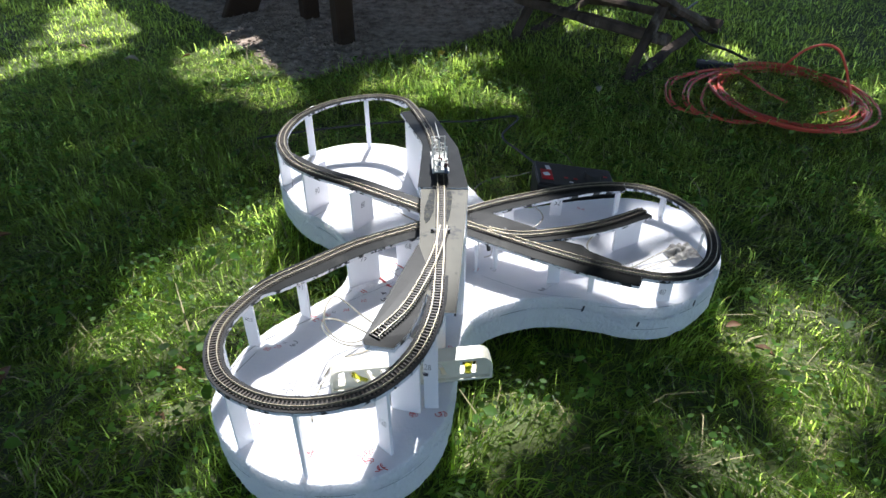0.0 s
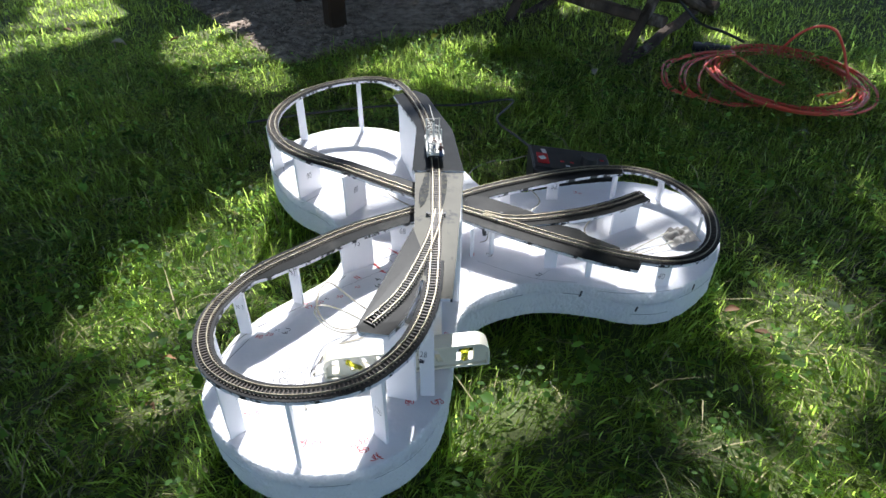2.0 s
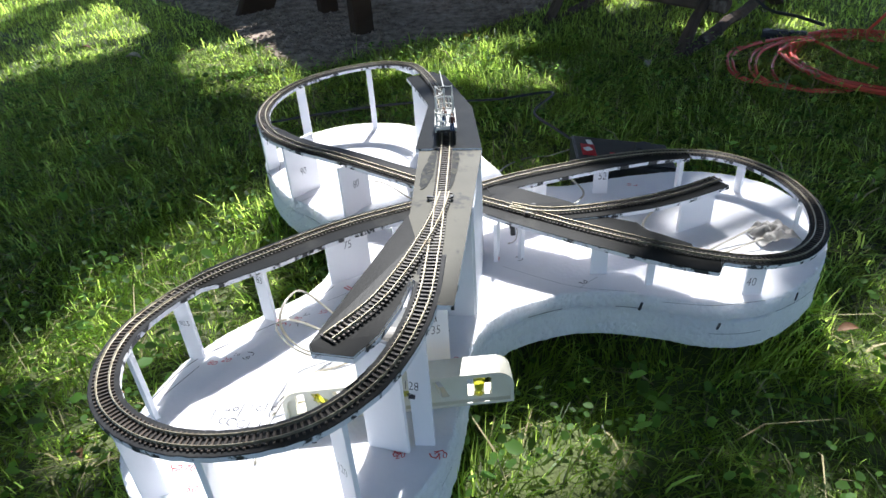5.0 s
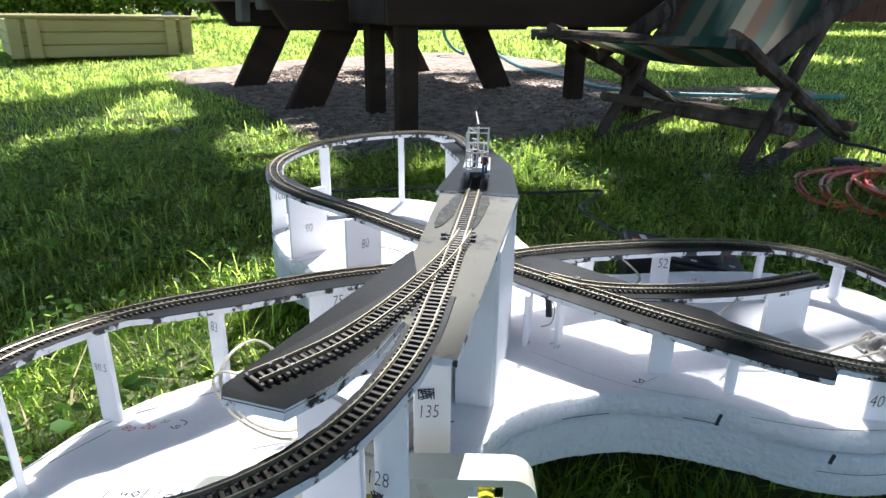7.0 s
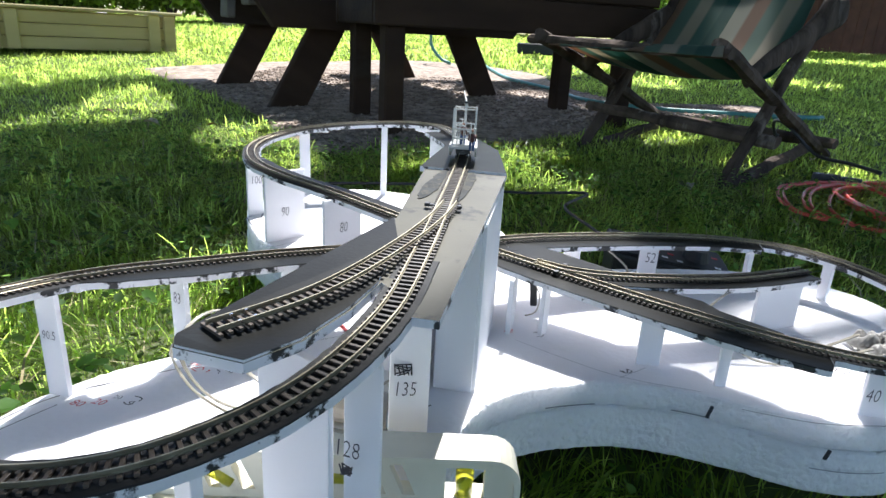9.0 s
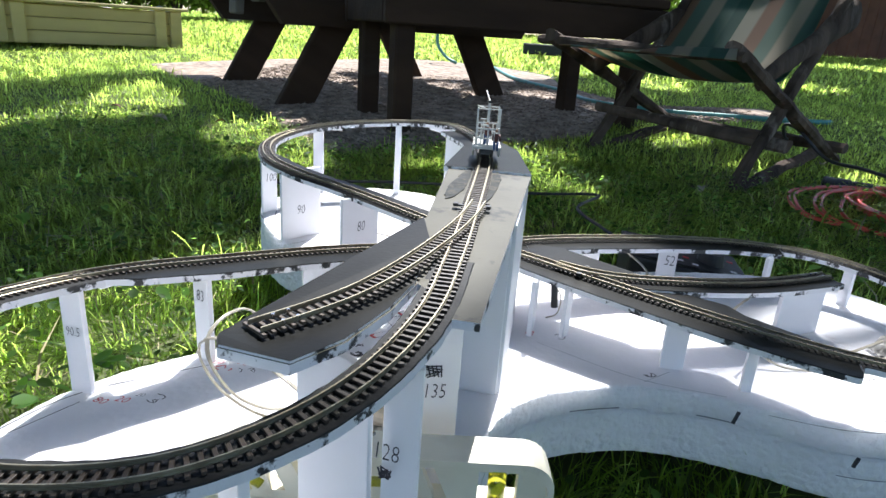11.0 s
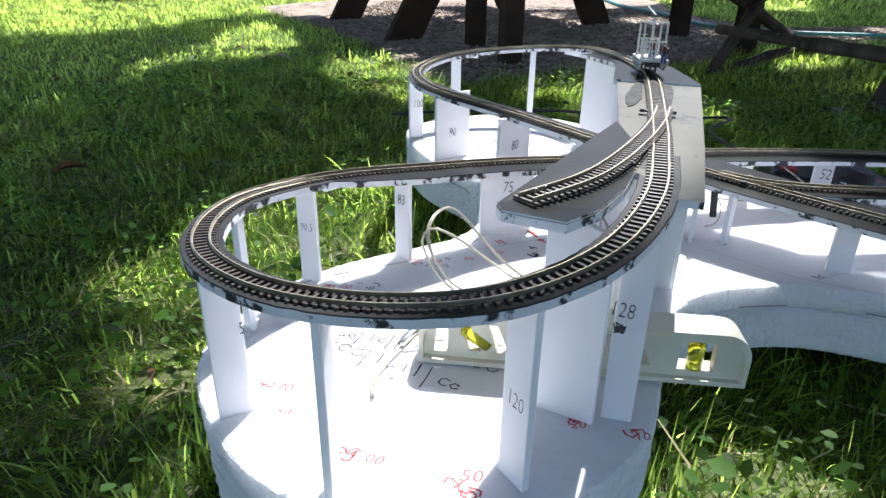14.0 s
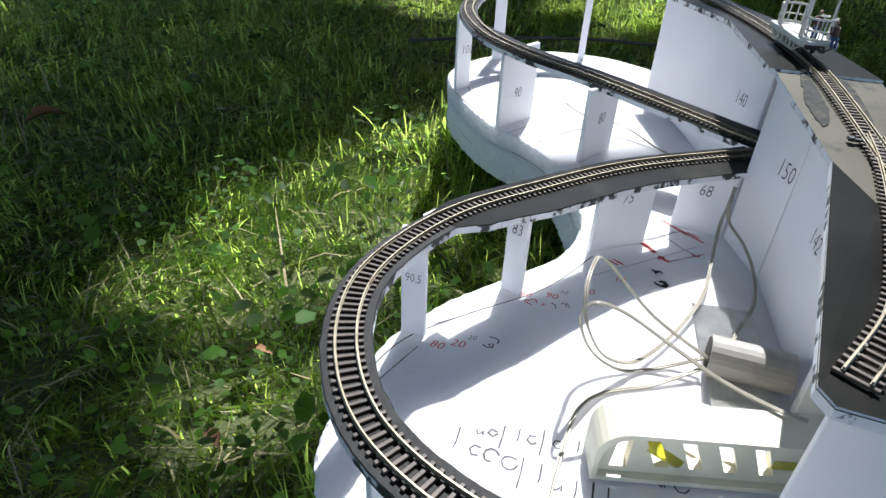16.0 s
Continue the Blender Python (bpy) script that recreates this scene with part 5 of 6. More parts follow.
bmesh.ops.solidify(bm, geom=bm.faces[:], thickness=0.0022)
bm.to_mesh(sling.data)
bm.free()


# ---- dark bench and picnic table ----
def plank(size, m, parent, name="plank", mat=DARKWOOD, label="", bevel=0.006):
    return part(name, boxed(size, m, bevel, 1), mat, parent, label)


bench = thing("garden_bench", "heavy dark brown timber bench with square posts on gravel", "bench", (-0.41, 2.505, float(rise(2.6))), 35)
BL, BW = 0.965, 0.37
for x, y in ((0.0, 0.0), (0.0, BW), (BL - 0.03, 0.0), (BL - 0.06, BW)):
    plank((0.068, 0.068, 0.37), pose(x, y, 0.135), bench, "post")
for y in (-0.050, BW + 0.050):
    plank((BL + 0.13, 0.035, 0.112), pose(BL / 2 - 0.015, y, 0.368), bench, "apron")
for x in (-0.062, BL + 0.032):
    plank((0.035, BW + 0.062, 0.108), pose(x, BW / 2, 0.368), bench, "end_apron")
for k in range(3):
    plank((BL + 0.12, 0.135, 0.036), pose(BL / 2 - 0.015, -0.01 + k * 0.145, 0.4435), bench, "seat_plank")

ptable = thing("picnic_table", "dark weathered picnic table with slanted legs on gravel", "picnic table", (-0.93, 2.84, float(rise(3.0))), 47)
PW, PD = 1.00, 0.72
for d in (0.0, PD):
    for x, lean in ((0.0, 1), (PW, -1)):
        bm = boxed((0.135, 0.040, 0.92), None, 0.006)
        ob = part("leg", bm, DARKWOOD, ptable)
        ob.matrix_basis = pose(x + lean * 0.188, d, 0.312, 0, lean * 30, 0)
    bm = bmesh.new()
    h, x0, x1 = 0.105, -0.16, PW + 0.16
    sect = [(x0, 0.375), (x0 + 0.075, 0.268), (x1 - 0.075, 0.268), (x1, 0.375)]
    fr = [bm.verts.new((x, d - 0.045, z)) for x, z in sect]
    bk = [bm.verts.new((x, d - 0.085, z)) for x, z in sect]
    bm.faces.new(fr)
    bm.faces.new(bk[::-1])
    for i in range(4):
        bm.faces.new((fr[i], bk[i], bk[(i + 1) % 4], fr[(i + 1) % 4]))
    part("cross_beam", bm, DARKWOOD, ptable)
    plank((0.72, 0.04, 0.09), pose(PW / 2, d - 0.065, 0.66), ptable, "top_beam")
for x in (-0.06, 0.095, PW - 0.095, PW + 0.06):
    plank((0.145, 0.92, 0.038), pose(x, 0.68, 0.3955), ptable, "seat_plank", GREYPLANK)
for k in range(5):
    plank((0.140, 0.92, 0.038), pose(PW / 2 + (k - 2) * 0.155, 0.70, 0.7255), ptable, "top_plank", GREYPLANK)
plank((0.035, 0.09, 0.20), pose(-0.145, 0.25, 0.392, 0, 4, 0), ptable, "cleat", GREYPLANK)
plank((0.035, 0.09, 0.17), pose(-0.145, 0.02, 0.425, 0, -3, 0), ptable, "cleat", GREYPLANK)

# ---- raised planter, hose, fence, shrubs ----
planter = thing("raised_planter", "pale unpainted timber raised bed standing on the lawn", "planter", (-3.31, 3.83, float(rise(4.0))), 49)
PLX, PLY = 1.02, 1.0
for k in range(3):
    plank((PLX, 0.03, 0.076), pose(PLX / 2, 0.0, 0.036 + 0.079 * k), planter, "board", PALEWOOD)
    plank((PLX, 0.03, 0.076), pose(PLX / 2, PLY, 0.036 + 0.079 * k), planter, "board", PALEWOOD)
    for x in (-0.016, PLX + 0.016):
        plank((0.03, PLY + 0.03, 0.076), pose(x, PLY / 2, 0.036 + 0.079 * k), planter, "board", PALEWOOD)
for x in (0.0, 0.10, PLX - 0.10, PLX):
    plank((0.075, 0.028, 0.24), pose(x, -0.030, 0.118), planter, "corner_board", PALEWOOD)
for y in (-0.005, PLY + 0.005):
    plank((PLX + 0.16, 0.11, 0.022), pose(PLX / 2, y - 0.02, 0.249), planter, "cap", PALEWOOD)
plank((PLX - 0.05, PLY - 0.06, 0.18), pose(PLX / 2, PLY / 2, 0.10), planter, "soil", SOIL, "dark soil")

hose = tube("garden_hose", even(spline([(-0.66, 5.30, 0.160), (-0.51, 5.15, 0.154), (-0.23, 4.37, 0.121), (0.07, 3.96, 0.103), (0.25, 3.62, 0.089), (0.58, 3.51, 0.084), (0.82, 3.52, 0.085), (1.07, 3.54, 0.086), (1.30, 3.62, 0.088)], 10), 0.04), 0.011, TEAL)
tagged(hose, "teal garden hose snaking over bare ground", "hose")
hose2 = tube("garden_hose", even(spline([(-0.51, 5.15, 0.156), (-0.57, 5.09, 0.323), (-0.63, 5.08, 0.443), (-0.83, 5.08, 0.423), (-0.87, 5.08, 0.283), (-0.79, 5.05, 0.182), (-0.71, 5.03, 0.151)], 8), 0.03), 0.011, TEAL)
tagged(hose2, "teal garden hose hanging in a loop", "hose")
edging = part("timber_edging", boxed((0.75, 0.10, 0.09), pose(0.02, 6.2, 0.045 + float(rise(6.2)), 0, 0, 8), 0.01), BLACKPL)
tagged(edging, "black timber edging lying beyond the table", "edging")

fence = thing("board_fence", "red-brown board fence at the end of the garden", "fence", (2.6, 9.8, float(rise(9.8))), 16)
for k in range(34):
    plank((0.138, 0.022, 1.9 + 0.01 * (k % 3)), pose(k * 0.145, 0, 0.96), fence, "board", FENCE, bevel=0.003)
for z in (0.4, 1.5):
    plank((5.0, 0.05, 0.09), pose(2.4, 0.038, z), fence, "rail", FENCE)


def leaf_cloud(name, centres, count, size, mat, label, category, parent=None, seed=1, squash=0.8, kind="", leafs=None):
    """Many small folded leaves round a few centres (x, y, z, radius)."""
    rng = np.random.default_rng(seed)
    c = np.array(centres)
    pick = rng.choice(len(c), count, p=c[:, 3] ** 2 / (c[:, 3] ** 2).sum())
    d = rng.normal(size=(count, 3))
    d /= np.linalg.norm(d, axis=1)[:, None]
    p = c[pick, :3] + d * (c[pick, 3] * rng.uniform(0.35, 1.05, count) ** 0.6)[:, None] * (1, 1, squash)
    if leafs is not None:
        p = p[leafs(p, rng)]
    p = p[p[:, 2] > 0.01]
    return leaf_mesh(name, p, size, mat, rng, label, category, parent, kind)


def leaf_mesh(name, p, size, mat, rng, label="", category="", parent=None, kind=""):
    count = len(p)
    a = rng.normal(size=(count, 3))
    a /= np.linalg.norm(a, axis=1)[:, None]
    b = np.cross(a, rng.normal(size=(count, 3)))
    b /= np.linalg.norm(b, axis=1)[:, None]
    n = np.cross(a, b)
    s = (size * rng.uniform(0.6, 1.3, count))[:, None]
    tip, tail, l, r = p + a * s, p - a * s * 0.8, p + b * s * 0.5 + n * s * 0.15, p - b * s * 0.5 + n * s * 0.15
    verts = np.stack([tail, l, tip, r], 1).reshape(-1, 3)
    return quick_mesh(name, verts, np.arange(count * 4).reshape(-1, 4), mat, label, category, parent, kind)


def quick_mesh(name, verts, quads, mat, label="", category="", parent=None, kind=""):
    """A large mesh of equal-sided faces, made at once."""
    k = quads.shape[1]
    me = bpy.data.meshes.new(name)
    me.vertices.add(len(verts))
    me.vertices.foreach_set("co", np.ascontiguousarray(verts, np.float32).ravel())
    me.loops.add(quads.size)
    me.loops.foreach_set("vertex_index", np.ascontiguousarray(quads, np.int32).ravel())
    me.polygons.add(len(quads))
    me.polygons.foreach_set("loop_start", np.arange(0, quads.size, k, dtype=np.int32))
    me.materials.append(mat)
    me.update(calc_edges=True)
    ob = new(name, me)
    if parent:
        ob.parent = parent
    return tagged(ob, label, category, kind=kind)


random.seed(3)
for k, (x, y, r) in enumerate([(-7.2, 7.2, 0.6), (-6.1, 7.6, 0.5), (-5.0, 8.2, 0.65), (-3.9, 8.8, 0.55), (-2.8, 9.4, 0.6), (-1.6, 9.9, 0.55), (-0.3, 10.3, 0.6), (1.0, 10.2, 0.6), (2.1, 10.0, 0.5), (-7.9, 7.0, 0.62), (-6.7, 7.6, 0.6), (-5.6, 8.2, 0.64), (-4.5, 8.8, 0.6), (-3.4, 9.4, 0.62), (-2.2, 9.9, 0.6), (-0.9, 10.4, 0.62), (0.4, 10.6, 0.6)]):
    bush = thing("shrub", "low sunlit green shrub at the lawn's far edge", "shrub", (x, y, float(rise(y))), group="shrubs at the lawn's edge")
    bm = bmesh.new()
    for j in range(5):
        a = j * 1.3
        rod(bm, (0, 0, 0), (0.4 * r * math.cos(a), 0.4 * r * math.sin(a), r * 0.9), 0.02, 0.008, 6)
    part("stems", bm, BARK, bush)
    leaf_cloud("leaves", [(0, 0, r * 0.7, r * 0.75), (r * 0.5, 0.1, r * 0.5, r * 0.5), (-r * 0.5, -0.1, r * 0.5, r * 0.55), (0.1, 0, r * 1.2, r * 0.5)], 2600, 0.05, SHRUB, "", "", bush, seed=k)
for k, (x, y, r) in enumerate([(-5.3, 7.3, 0.10), (-4.9, 7.7, 0.13), (-3.5, 8.2, 0.09), (-3.0, 8.5, 0.12), (-4.1, 8.0, 0.08)]):
    bm = bmesh.new()
    bmesh.ops.create_icosphere(bm, subdivisions=3, radius=r)
    for v in bm.verts:
        v.co *= 1 + 0.25 * noise.noise(v.co * 12 + Vector((k, 0, 0)))
        v.co.z *= 0.6
    ob = part("edging_stone", bm, STONE, None, smooth=True)
    ob.matrix_world = pose(x, y, r * 0.35 + float(rise(y)), 0, 0, k * 50)
    tagged(ob, "rounded pale stone at the edge of the lawn", "stone", "edging stones")


# ---- ground ----
GRAVEL = spline([(-2.12, 3.60), (-1.80, 3.30), (-1.47, 3.05), (-1.08, 2.72), (-0.80, 2.43), (-0.62, 2.24), (-0.50, 2.13), (-0.37, 2.21), (-0.22, 2.33), (-0.07, 2.45), (0.10, 2.63), (0.24, 2.80), (0.36, 3.12), (0.55, 3.28), (0.95, 3.50), (1.25, 3.75), (1.05, 3.92), (0.50, 3.72), (0.10, 4.2), (-0.05, 4.75), (-0.40, 5.05), (-1.0, 5.2), (-1.5, 4.72), (-1.9, 4.26), (-2.14, 3.72)], 8, closed=True)
GROUND = -0.032


def ground_sheet():
    """One sheet out to the horizon, fine near the layout, with small hollows."""
    xs = np.r_[-400, -120, -40, -15, np.arange(-8, 8.01, 0.25), 15, 40, 120, 400]
    ys = np.r_[-300, -60, -15, np.arange(-4, 12.01, 0.25), 20, 40, 120, 400]
    gx, gy = np.meshgrid(xs, ys, indexing="ij")
    z = np.full(gx.shape, GROUND)
    near = (np.abs(gx) < 8) & (gy > -4) & (gy < 12)
    z += rise(gy)
    z[near] += 0.006 * np.sin(gx[near] * 2.1 + 1) * np.sin(gy[near] * 1.7)
    n1, n2 = gx.shape
    verts = np.stack([gx, gy, z], -1).reshape(-1, 3)
    i = np.arange(n1 - 1)[:, None] * n2 + np.arange(n2 - 1)[None]
    quads = np.stack([i, i + n2, i + n2 + 1, i + 1], -1).reshape(-1, 4)
    return quick_mesh("ground", verts, quads, LAWN, "lawn soil and short turf under the grass", "lawn", kind="structure")


ground_sheet()
# gravel: a low bed with a rough rim
k = len(GRAVEL)
centre = GRAVEL.mean(0)
verts, faces = [], []
rings = (1.0, 0.985, 0.9, 0.7, 0.45, 0.2)
for f in rings:
    for i, (x, y) in enumerate(GRAVEL):
        wob = 0.02 * noise.noise(Vector((x * 9, y * 9, 2))) if f > 0.9 else 0
        p = centre + (np.array([x, y]) - centre) * (f + wob)
        verts.append((p[0], p[1], GROUND - 0.002 + float(rise(p[1])) + (0.0 if f == 1.0 else 0.009 + 0.005 * noise.noise(Vector((p[0] * 3, p[1] * 3, 0))))))
for j in range(len(rings) - 1):
    for i in range(k):
        a, b = j * k + i, j * k + (i + 1) % k
        faces.append((a, b, b + k, a + k))
faces.append(tuple(range((len(rings) - 1) * k, len(rings) * k)))
gravel = mesh_object("gravel_bed", verts, faces, GRIT, smooth=True)
tagged(gravel, "trodden grey gravel with dust under the table", "gravel", kind="structure")

rng = np.random.default_rng(4)
# loose stones
n_st = 16000
sx, sy = rng.uniform(-1.6, 1.0, n_st), rng.uniform(2.05, 4.2, n_st)
ok = inside(sx, sy, GRAVEL)
sx, sy = sx[ok], sy[ok]
r = rng.uniform(0.004, 0.011, len(sx))
octa = np.array([(1, 0, 0), (0, 1, 0), (-1, 0, 0), (0, -1, 0), (0, 0, 0.6), (0, 0, -0.6)])
tri = np.array([(0, 1, 4), (1, 2, 4), (2, 3, 4), (3, 0, 4), (1, 0, 5), (2, 1, 5), (3, 2, 5), (0, 3, 5)])
jig = octa[None] * rng.uniform(0.6, 1.3, (len(sx), 6, 1))
ang = rng.uniform(0, 6.28, len(sx))
c, s = np.cos(ang)[:, None], np.sin(ang)[:, None]
jx, jy = jig[..., 0] * c - jig[..., 1] * s, jig[..., 0] * s + jig[..., 1] * c
v = np.stack([sx[:, None] + jx * r[:, None], sy[:, None] + jy * r[:, None], rise(sy)[:, None] - 0.024 + jig[..., 2] * r[:, None]], -1).reshape(-1, 3)
f = (tri[None] + 6 * np.arange(len(sx))[:, None, None]).reshape(-1, 3)
quick_mesh("loose_gravel", v, f, GRIT, "loose grey and buff gravel stones", "gravel", kind="stuff")


# ---- grass ----
def blades(name, x, y, height, width, label, seed, lean=0.95, cuts=(0.0, 0.55, 1.0), mat=BLADE):
    """Bent, tapered, slightly twisted blades; cuts are the places along a blade where it bends."""
    rng = np.random.default_rng(seed)
    n, k = len(x), len(cuts)
    # neighbours lie over much the same way, in clumps a hand wide
    az = 2.4 * np.sin(x * 17 + 2.1 * np.sin(y * 13)) + 2.4 * np.sin(y * 19 + 1.7 * np.sin(x * 11)) + rng.normal(0, 1.0, n)
    twist = rng.normal(0, 0.6, n)
    dirv = np.stack([np.cos(az), np.sin(az)], 1)
    h = height * np.clip(np.exp(rng.normal(-0.1, 0.42, n)), 0.3, 2.3)
    w = width * np.clip(np.exp(rng.normal(-0.15, 0.45, n)), 0.4, 2.4)
    bend = np.abs(rng.normal(0, lean, n)) + 0.12
    v = np.empty((n, 2 * k - 1, 3))
    for i, u in enumerate(cuts):
        out = dirv * (h * bend * u ** 1.7)[:, None]
        z = GROUND - 0.003 + rise(y) + h * np.clip(u - 0.34 * bend * u ** 2.4, 0.0, 1)
        turn = az + math.pi / 2 + twist * u
        half = np.stack([np.cos(turn), np.sin(turn)], 1) * (w / 2 * (1 - 0.35 * u))[:, None]
        c = np.stack([x, y], 1) + out
        if i < k - 1:
            v[:, 2 * i, :2], v[:, 2 * i + 1, :2] = c - half, c + half
            v[:, 2 * i, 2], v[:, 2 * i + 1, 2] = z, z + 0.18 * w * np.sin(twist)
        else:
            v[:, 2 * i, :2], v[:, 2 * i, 2] = c, z
    o = (2 * k - 1) * np.arange(n)[:, None]
    t = []
    for i in range(k - 2):
        a = 2 * i
        t += [o + (a, a + 1, a + 3), o + (a, a + 3, a + 2)]
    t.append(o + (2 * k - 4, 2 * k - 3, 2 * k - 2))
    return quick_mesh(name, v.reshape(-1, 3), np.concatenate(t, 1).reshape(-1, 3), mat, label, "grass", kind="stuff")


def patchy(x, y, f):
    """Slow change over the lawn, 0 to 1."""
    return 0.5 + 0.25 * np.sin(x * f + 1.3 * np.sin(y * f * 0.7)) + 0.25 * np.sin(y * f * 1.1 + 1.7 * np.sin(x * f * 0.6 + 2))


def sow(x0, x1, y0, y1, per_m2, seed):
    rng = np.random.default_rng(seed)
    n = int((x1 - x0) * (y1 - y0) * per_m2)
    x, y = rng.uniform(x0, x1, n), rng.uniform(y0, y1, n)
    keep = ~inside(x, y, GRAVEL)
    foam = inside(x, y, OUTLINE)
    keep &= ~foam | (rng.uniform(0, 1, n) < 0.12)
    return x[keep], y[keep]


gx, gy = sow(-1.4, 1.5, 0.15, 2.35, 39000, 21)
tall = np.where(inside(gx, gy, OUTLINE), 0.026, 0.012 + 0.017 * patchy(gx, gy, 5.0) + 0.010 * patchy(gx, gy, 23.0))
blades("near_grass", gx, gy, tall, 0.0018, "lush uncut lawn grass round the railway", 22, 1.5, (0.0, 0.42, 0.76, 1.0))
rng = np.random.default_rng(51)
rim = even(np.vstack([OUTLINE, OUTLINE[:1]]), 0.004)
pick = rng.integers(0, len(rim), 5200)
gx, gy = (rim[pick] + rng.normal(0, 0.022, (len(pick), 2))).T
blades("rim_grass", gx, gy, np.full(len(gx), 0.044), 0.0022, "long grass blades along the foam's foot", 52, 0.55, (0.0, 0.35, 0.7, 1.0))
gx, gy = np.concatenate([sow(-3.2, -1.4, 0.4, 2.35, 13000, 23), sow(1.5, 3.2, 0.4, 2.35, 6000, 29), sow(-4.2, 3.6, 2.35, 4.6, 10500, 30)], axis=1)
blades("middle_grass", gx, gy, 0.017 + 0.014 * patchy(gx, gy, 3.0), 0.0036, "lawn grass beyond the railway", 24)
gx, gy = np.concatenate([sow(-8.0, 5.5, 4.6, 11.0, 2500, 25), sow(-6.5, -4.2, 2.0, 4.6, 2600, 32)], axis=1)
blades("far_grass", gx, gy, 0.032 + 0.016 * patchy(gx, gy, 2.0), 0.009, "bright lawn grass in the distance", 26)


def clear_of_foam(x, y):
    ok = ~inside(x, y, OUTLINE) & ~inside(x, y, GRAVEL)
    return x[ok], y[ok]


# tufts of long arching blades, and dry straw
rng = np.random.default_rng(27)
tx, ty = clear_of_foam(rng.uniform(-1.3, 1.4, 420), rng.uniform(0.25, 2.3, 420))
per = 15
gx = np.repeat(tx, per) + rng.normal(0, 0.014, len(tx) * per)
gy = np.repeat(ty, per) + rng.normal(0, 0.014, len(tx) * per)
gx, gy = clear_of_foam(gx, gy)
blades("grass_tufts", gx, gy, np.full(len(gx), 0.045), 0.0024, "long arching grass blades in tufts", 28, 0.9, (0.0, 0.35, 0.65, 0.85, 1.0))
gx, gy = clear_of_foam(rng.uniform(-1.3, 1.4, 6000), rng.uniform(0.25, 2.3, 6000))
blades("dry_straw", gx, gy, np.full(len(gx), 0.045), 0.0020, "thin dry straw lying in the lawn", 33, 2.0, (0.0, 0.5, 1.0), STRAW)


def leaf_clumps(name, centres, per, spread, size, zr, label, seed, mat=WEED):
    """Clumps of small pointed leaves, each folded along its middle."""
    rng = np.random.default_rng(seed)
    c = np.repeat(np.array(centres), per, axis=0)
    n = len(c)
    x, y = c[:, 0] + rng.normal(0, spread, n), c[:, 1] + rng.normal(0, spread, n)
    ok = ~inside(x, y, OUTLINE) & ~inside(x, y, GRAVEL)
    x, y = x[ok], y[ok]
    n = len(x)
    z = rng.uniform(*zr, n) + rise(y)
    a, s = rng.uniform(0, 6.28, n), size * rng.uniform(0.5, 1.35, n)
    tilt, roll = rng.normal(0.1, 0.35, n), rng.normal(0, 0.3, n)
    prof = np.array([(-0.5, 0, 0), (-0.3, 0.30, 0.07), (0.1, 0.36, 0.09), (0.5, 0, 0.0), (0.1, -0.36, 0.09), (-0.3, -0.30, 0.07)])
    px, py, pz = (prof[None, :, i] * s[:, None] for i in range(3))
    pz = pz + px * tilt[:, None] + py * roll[:, None]
    vx, vy = px * np.cos(a)[:, None] - py * np.sin(a)[:, None], px * np.sin(a)[:, None] + py * np.cos(a)[:, None]
    v = np.stack([x[:, None] + vx, y[:, None] + vy, z[:, None] + pz], -1)
    o = 6 * np.arange(n)[:, None]
    q = np.concatenate([o + (0, 3, 2, 1), o + (0, 5, 4, 3)], 1).reshape(-1, 4)
    quick_mesh(name, v.reshape(-1, 3), q, mat, label, "weeds", kind="stuff")


rng = np.random.default_rng(31)
spots = np.stack([rng.uniform(-1.4, 1.4, 1500), rng.uniform(0.3, 2.3, 1500)], 1)
leaf_clumps("clover_leaves", spots, 9, 0.024, 0.0105, (-0.004, 0.020), "small clover leaves among the grass", 34)
spots = np.concatenate([np.stack([rng.uniform(-1.3, 1.3, 80), rng.uniform(0.35, 2.2, 80)], 1), [(-0.30, 0.86), (-0.28, 0.89), (-0.33, 0.83), (-0.25, 0.92), (-0.72, 1.30), (-0.62, 1.34), (0.19, 0.72), (0.35, 0.79)]])
leaf_clumps("broad_weeds", spots, 4, 0.015, 0.019, (0.004, 0.024), "broad pointed weed leaves in the lawn", 35)


def fallen_leaf(x, y, size, turn, mat, label, z=-0.004):
    bm = bmesh.new()
    half = 7
    top = [(i / half, 0.24 * math.sin(math.pi * (i / half) ** 0.8)) for i in range(half + 1)]
    mid = [bm.verts.new((size * (u - 0.5), 0, 0.10 * size * math.sin(3 * u))) for u, _ in top]
    for s in (-1, 1):
        rim = [bm.verts.new((size * (u - 0.5), s * w * size, 0.14 * size * math.sin(3 * u) + 0.55 * w * size)) for u, w in top[1:-1]]
        for i in range(half):
            quad = [mid[i], mid[i + 1]] + ([rim[i]] if i < half - 1 else []) + ([rim[i - 1]] if i > 0 else [])
            if len(quad) > 2:
                bm.faces.new(quad)
    ob = part("fallen_leaf", bm, mat, None, smooth=True)
    ob.matrix_world = pose(x, y, z + float(rise(y)), random.uniform(-15, 15), random.uniform(-15, 15), turn)
    return tagged(ob, label, "leaf", "leaves on the lawn")


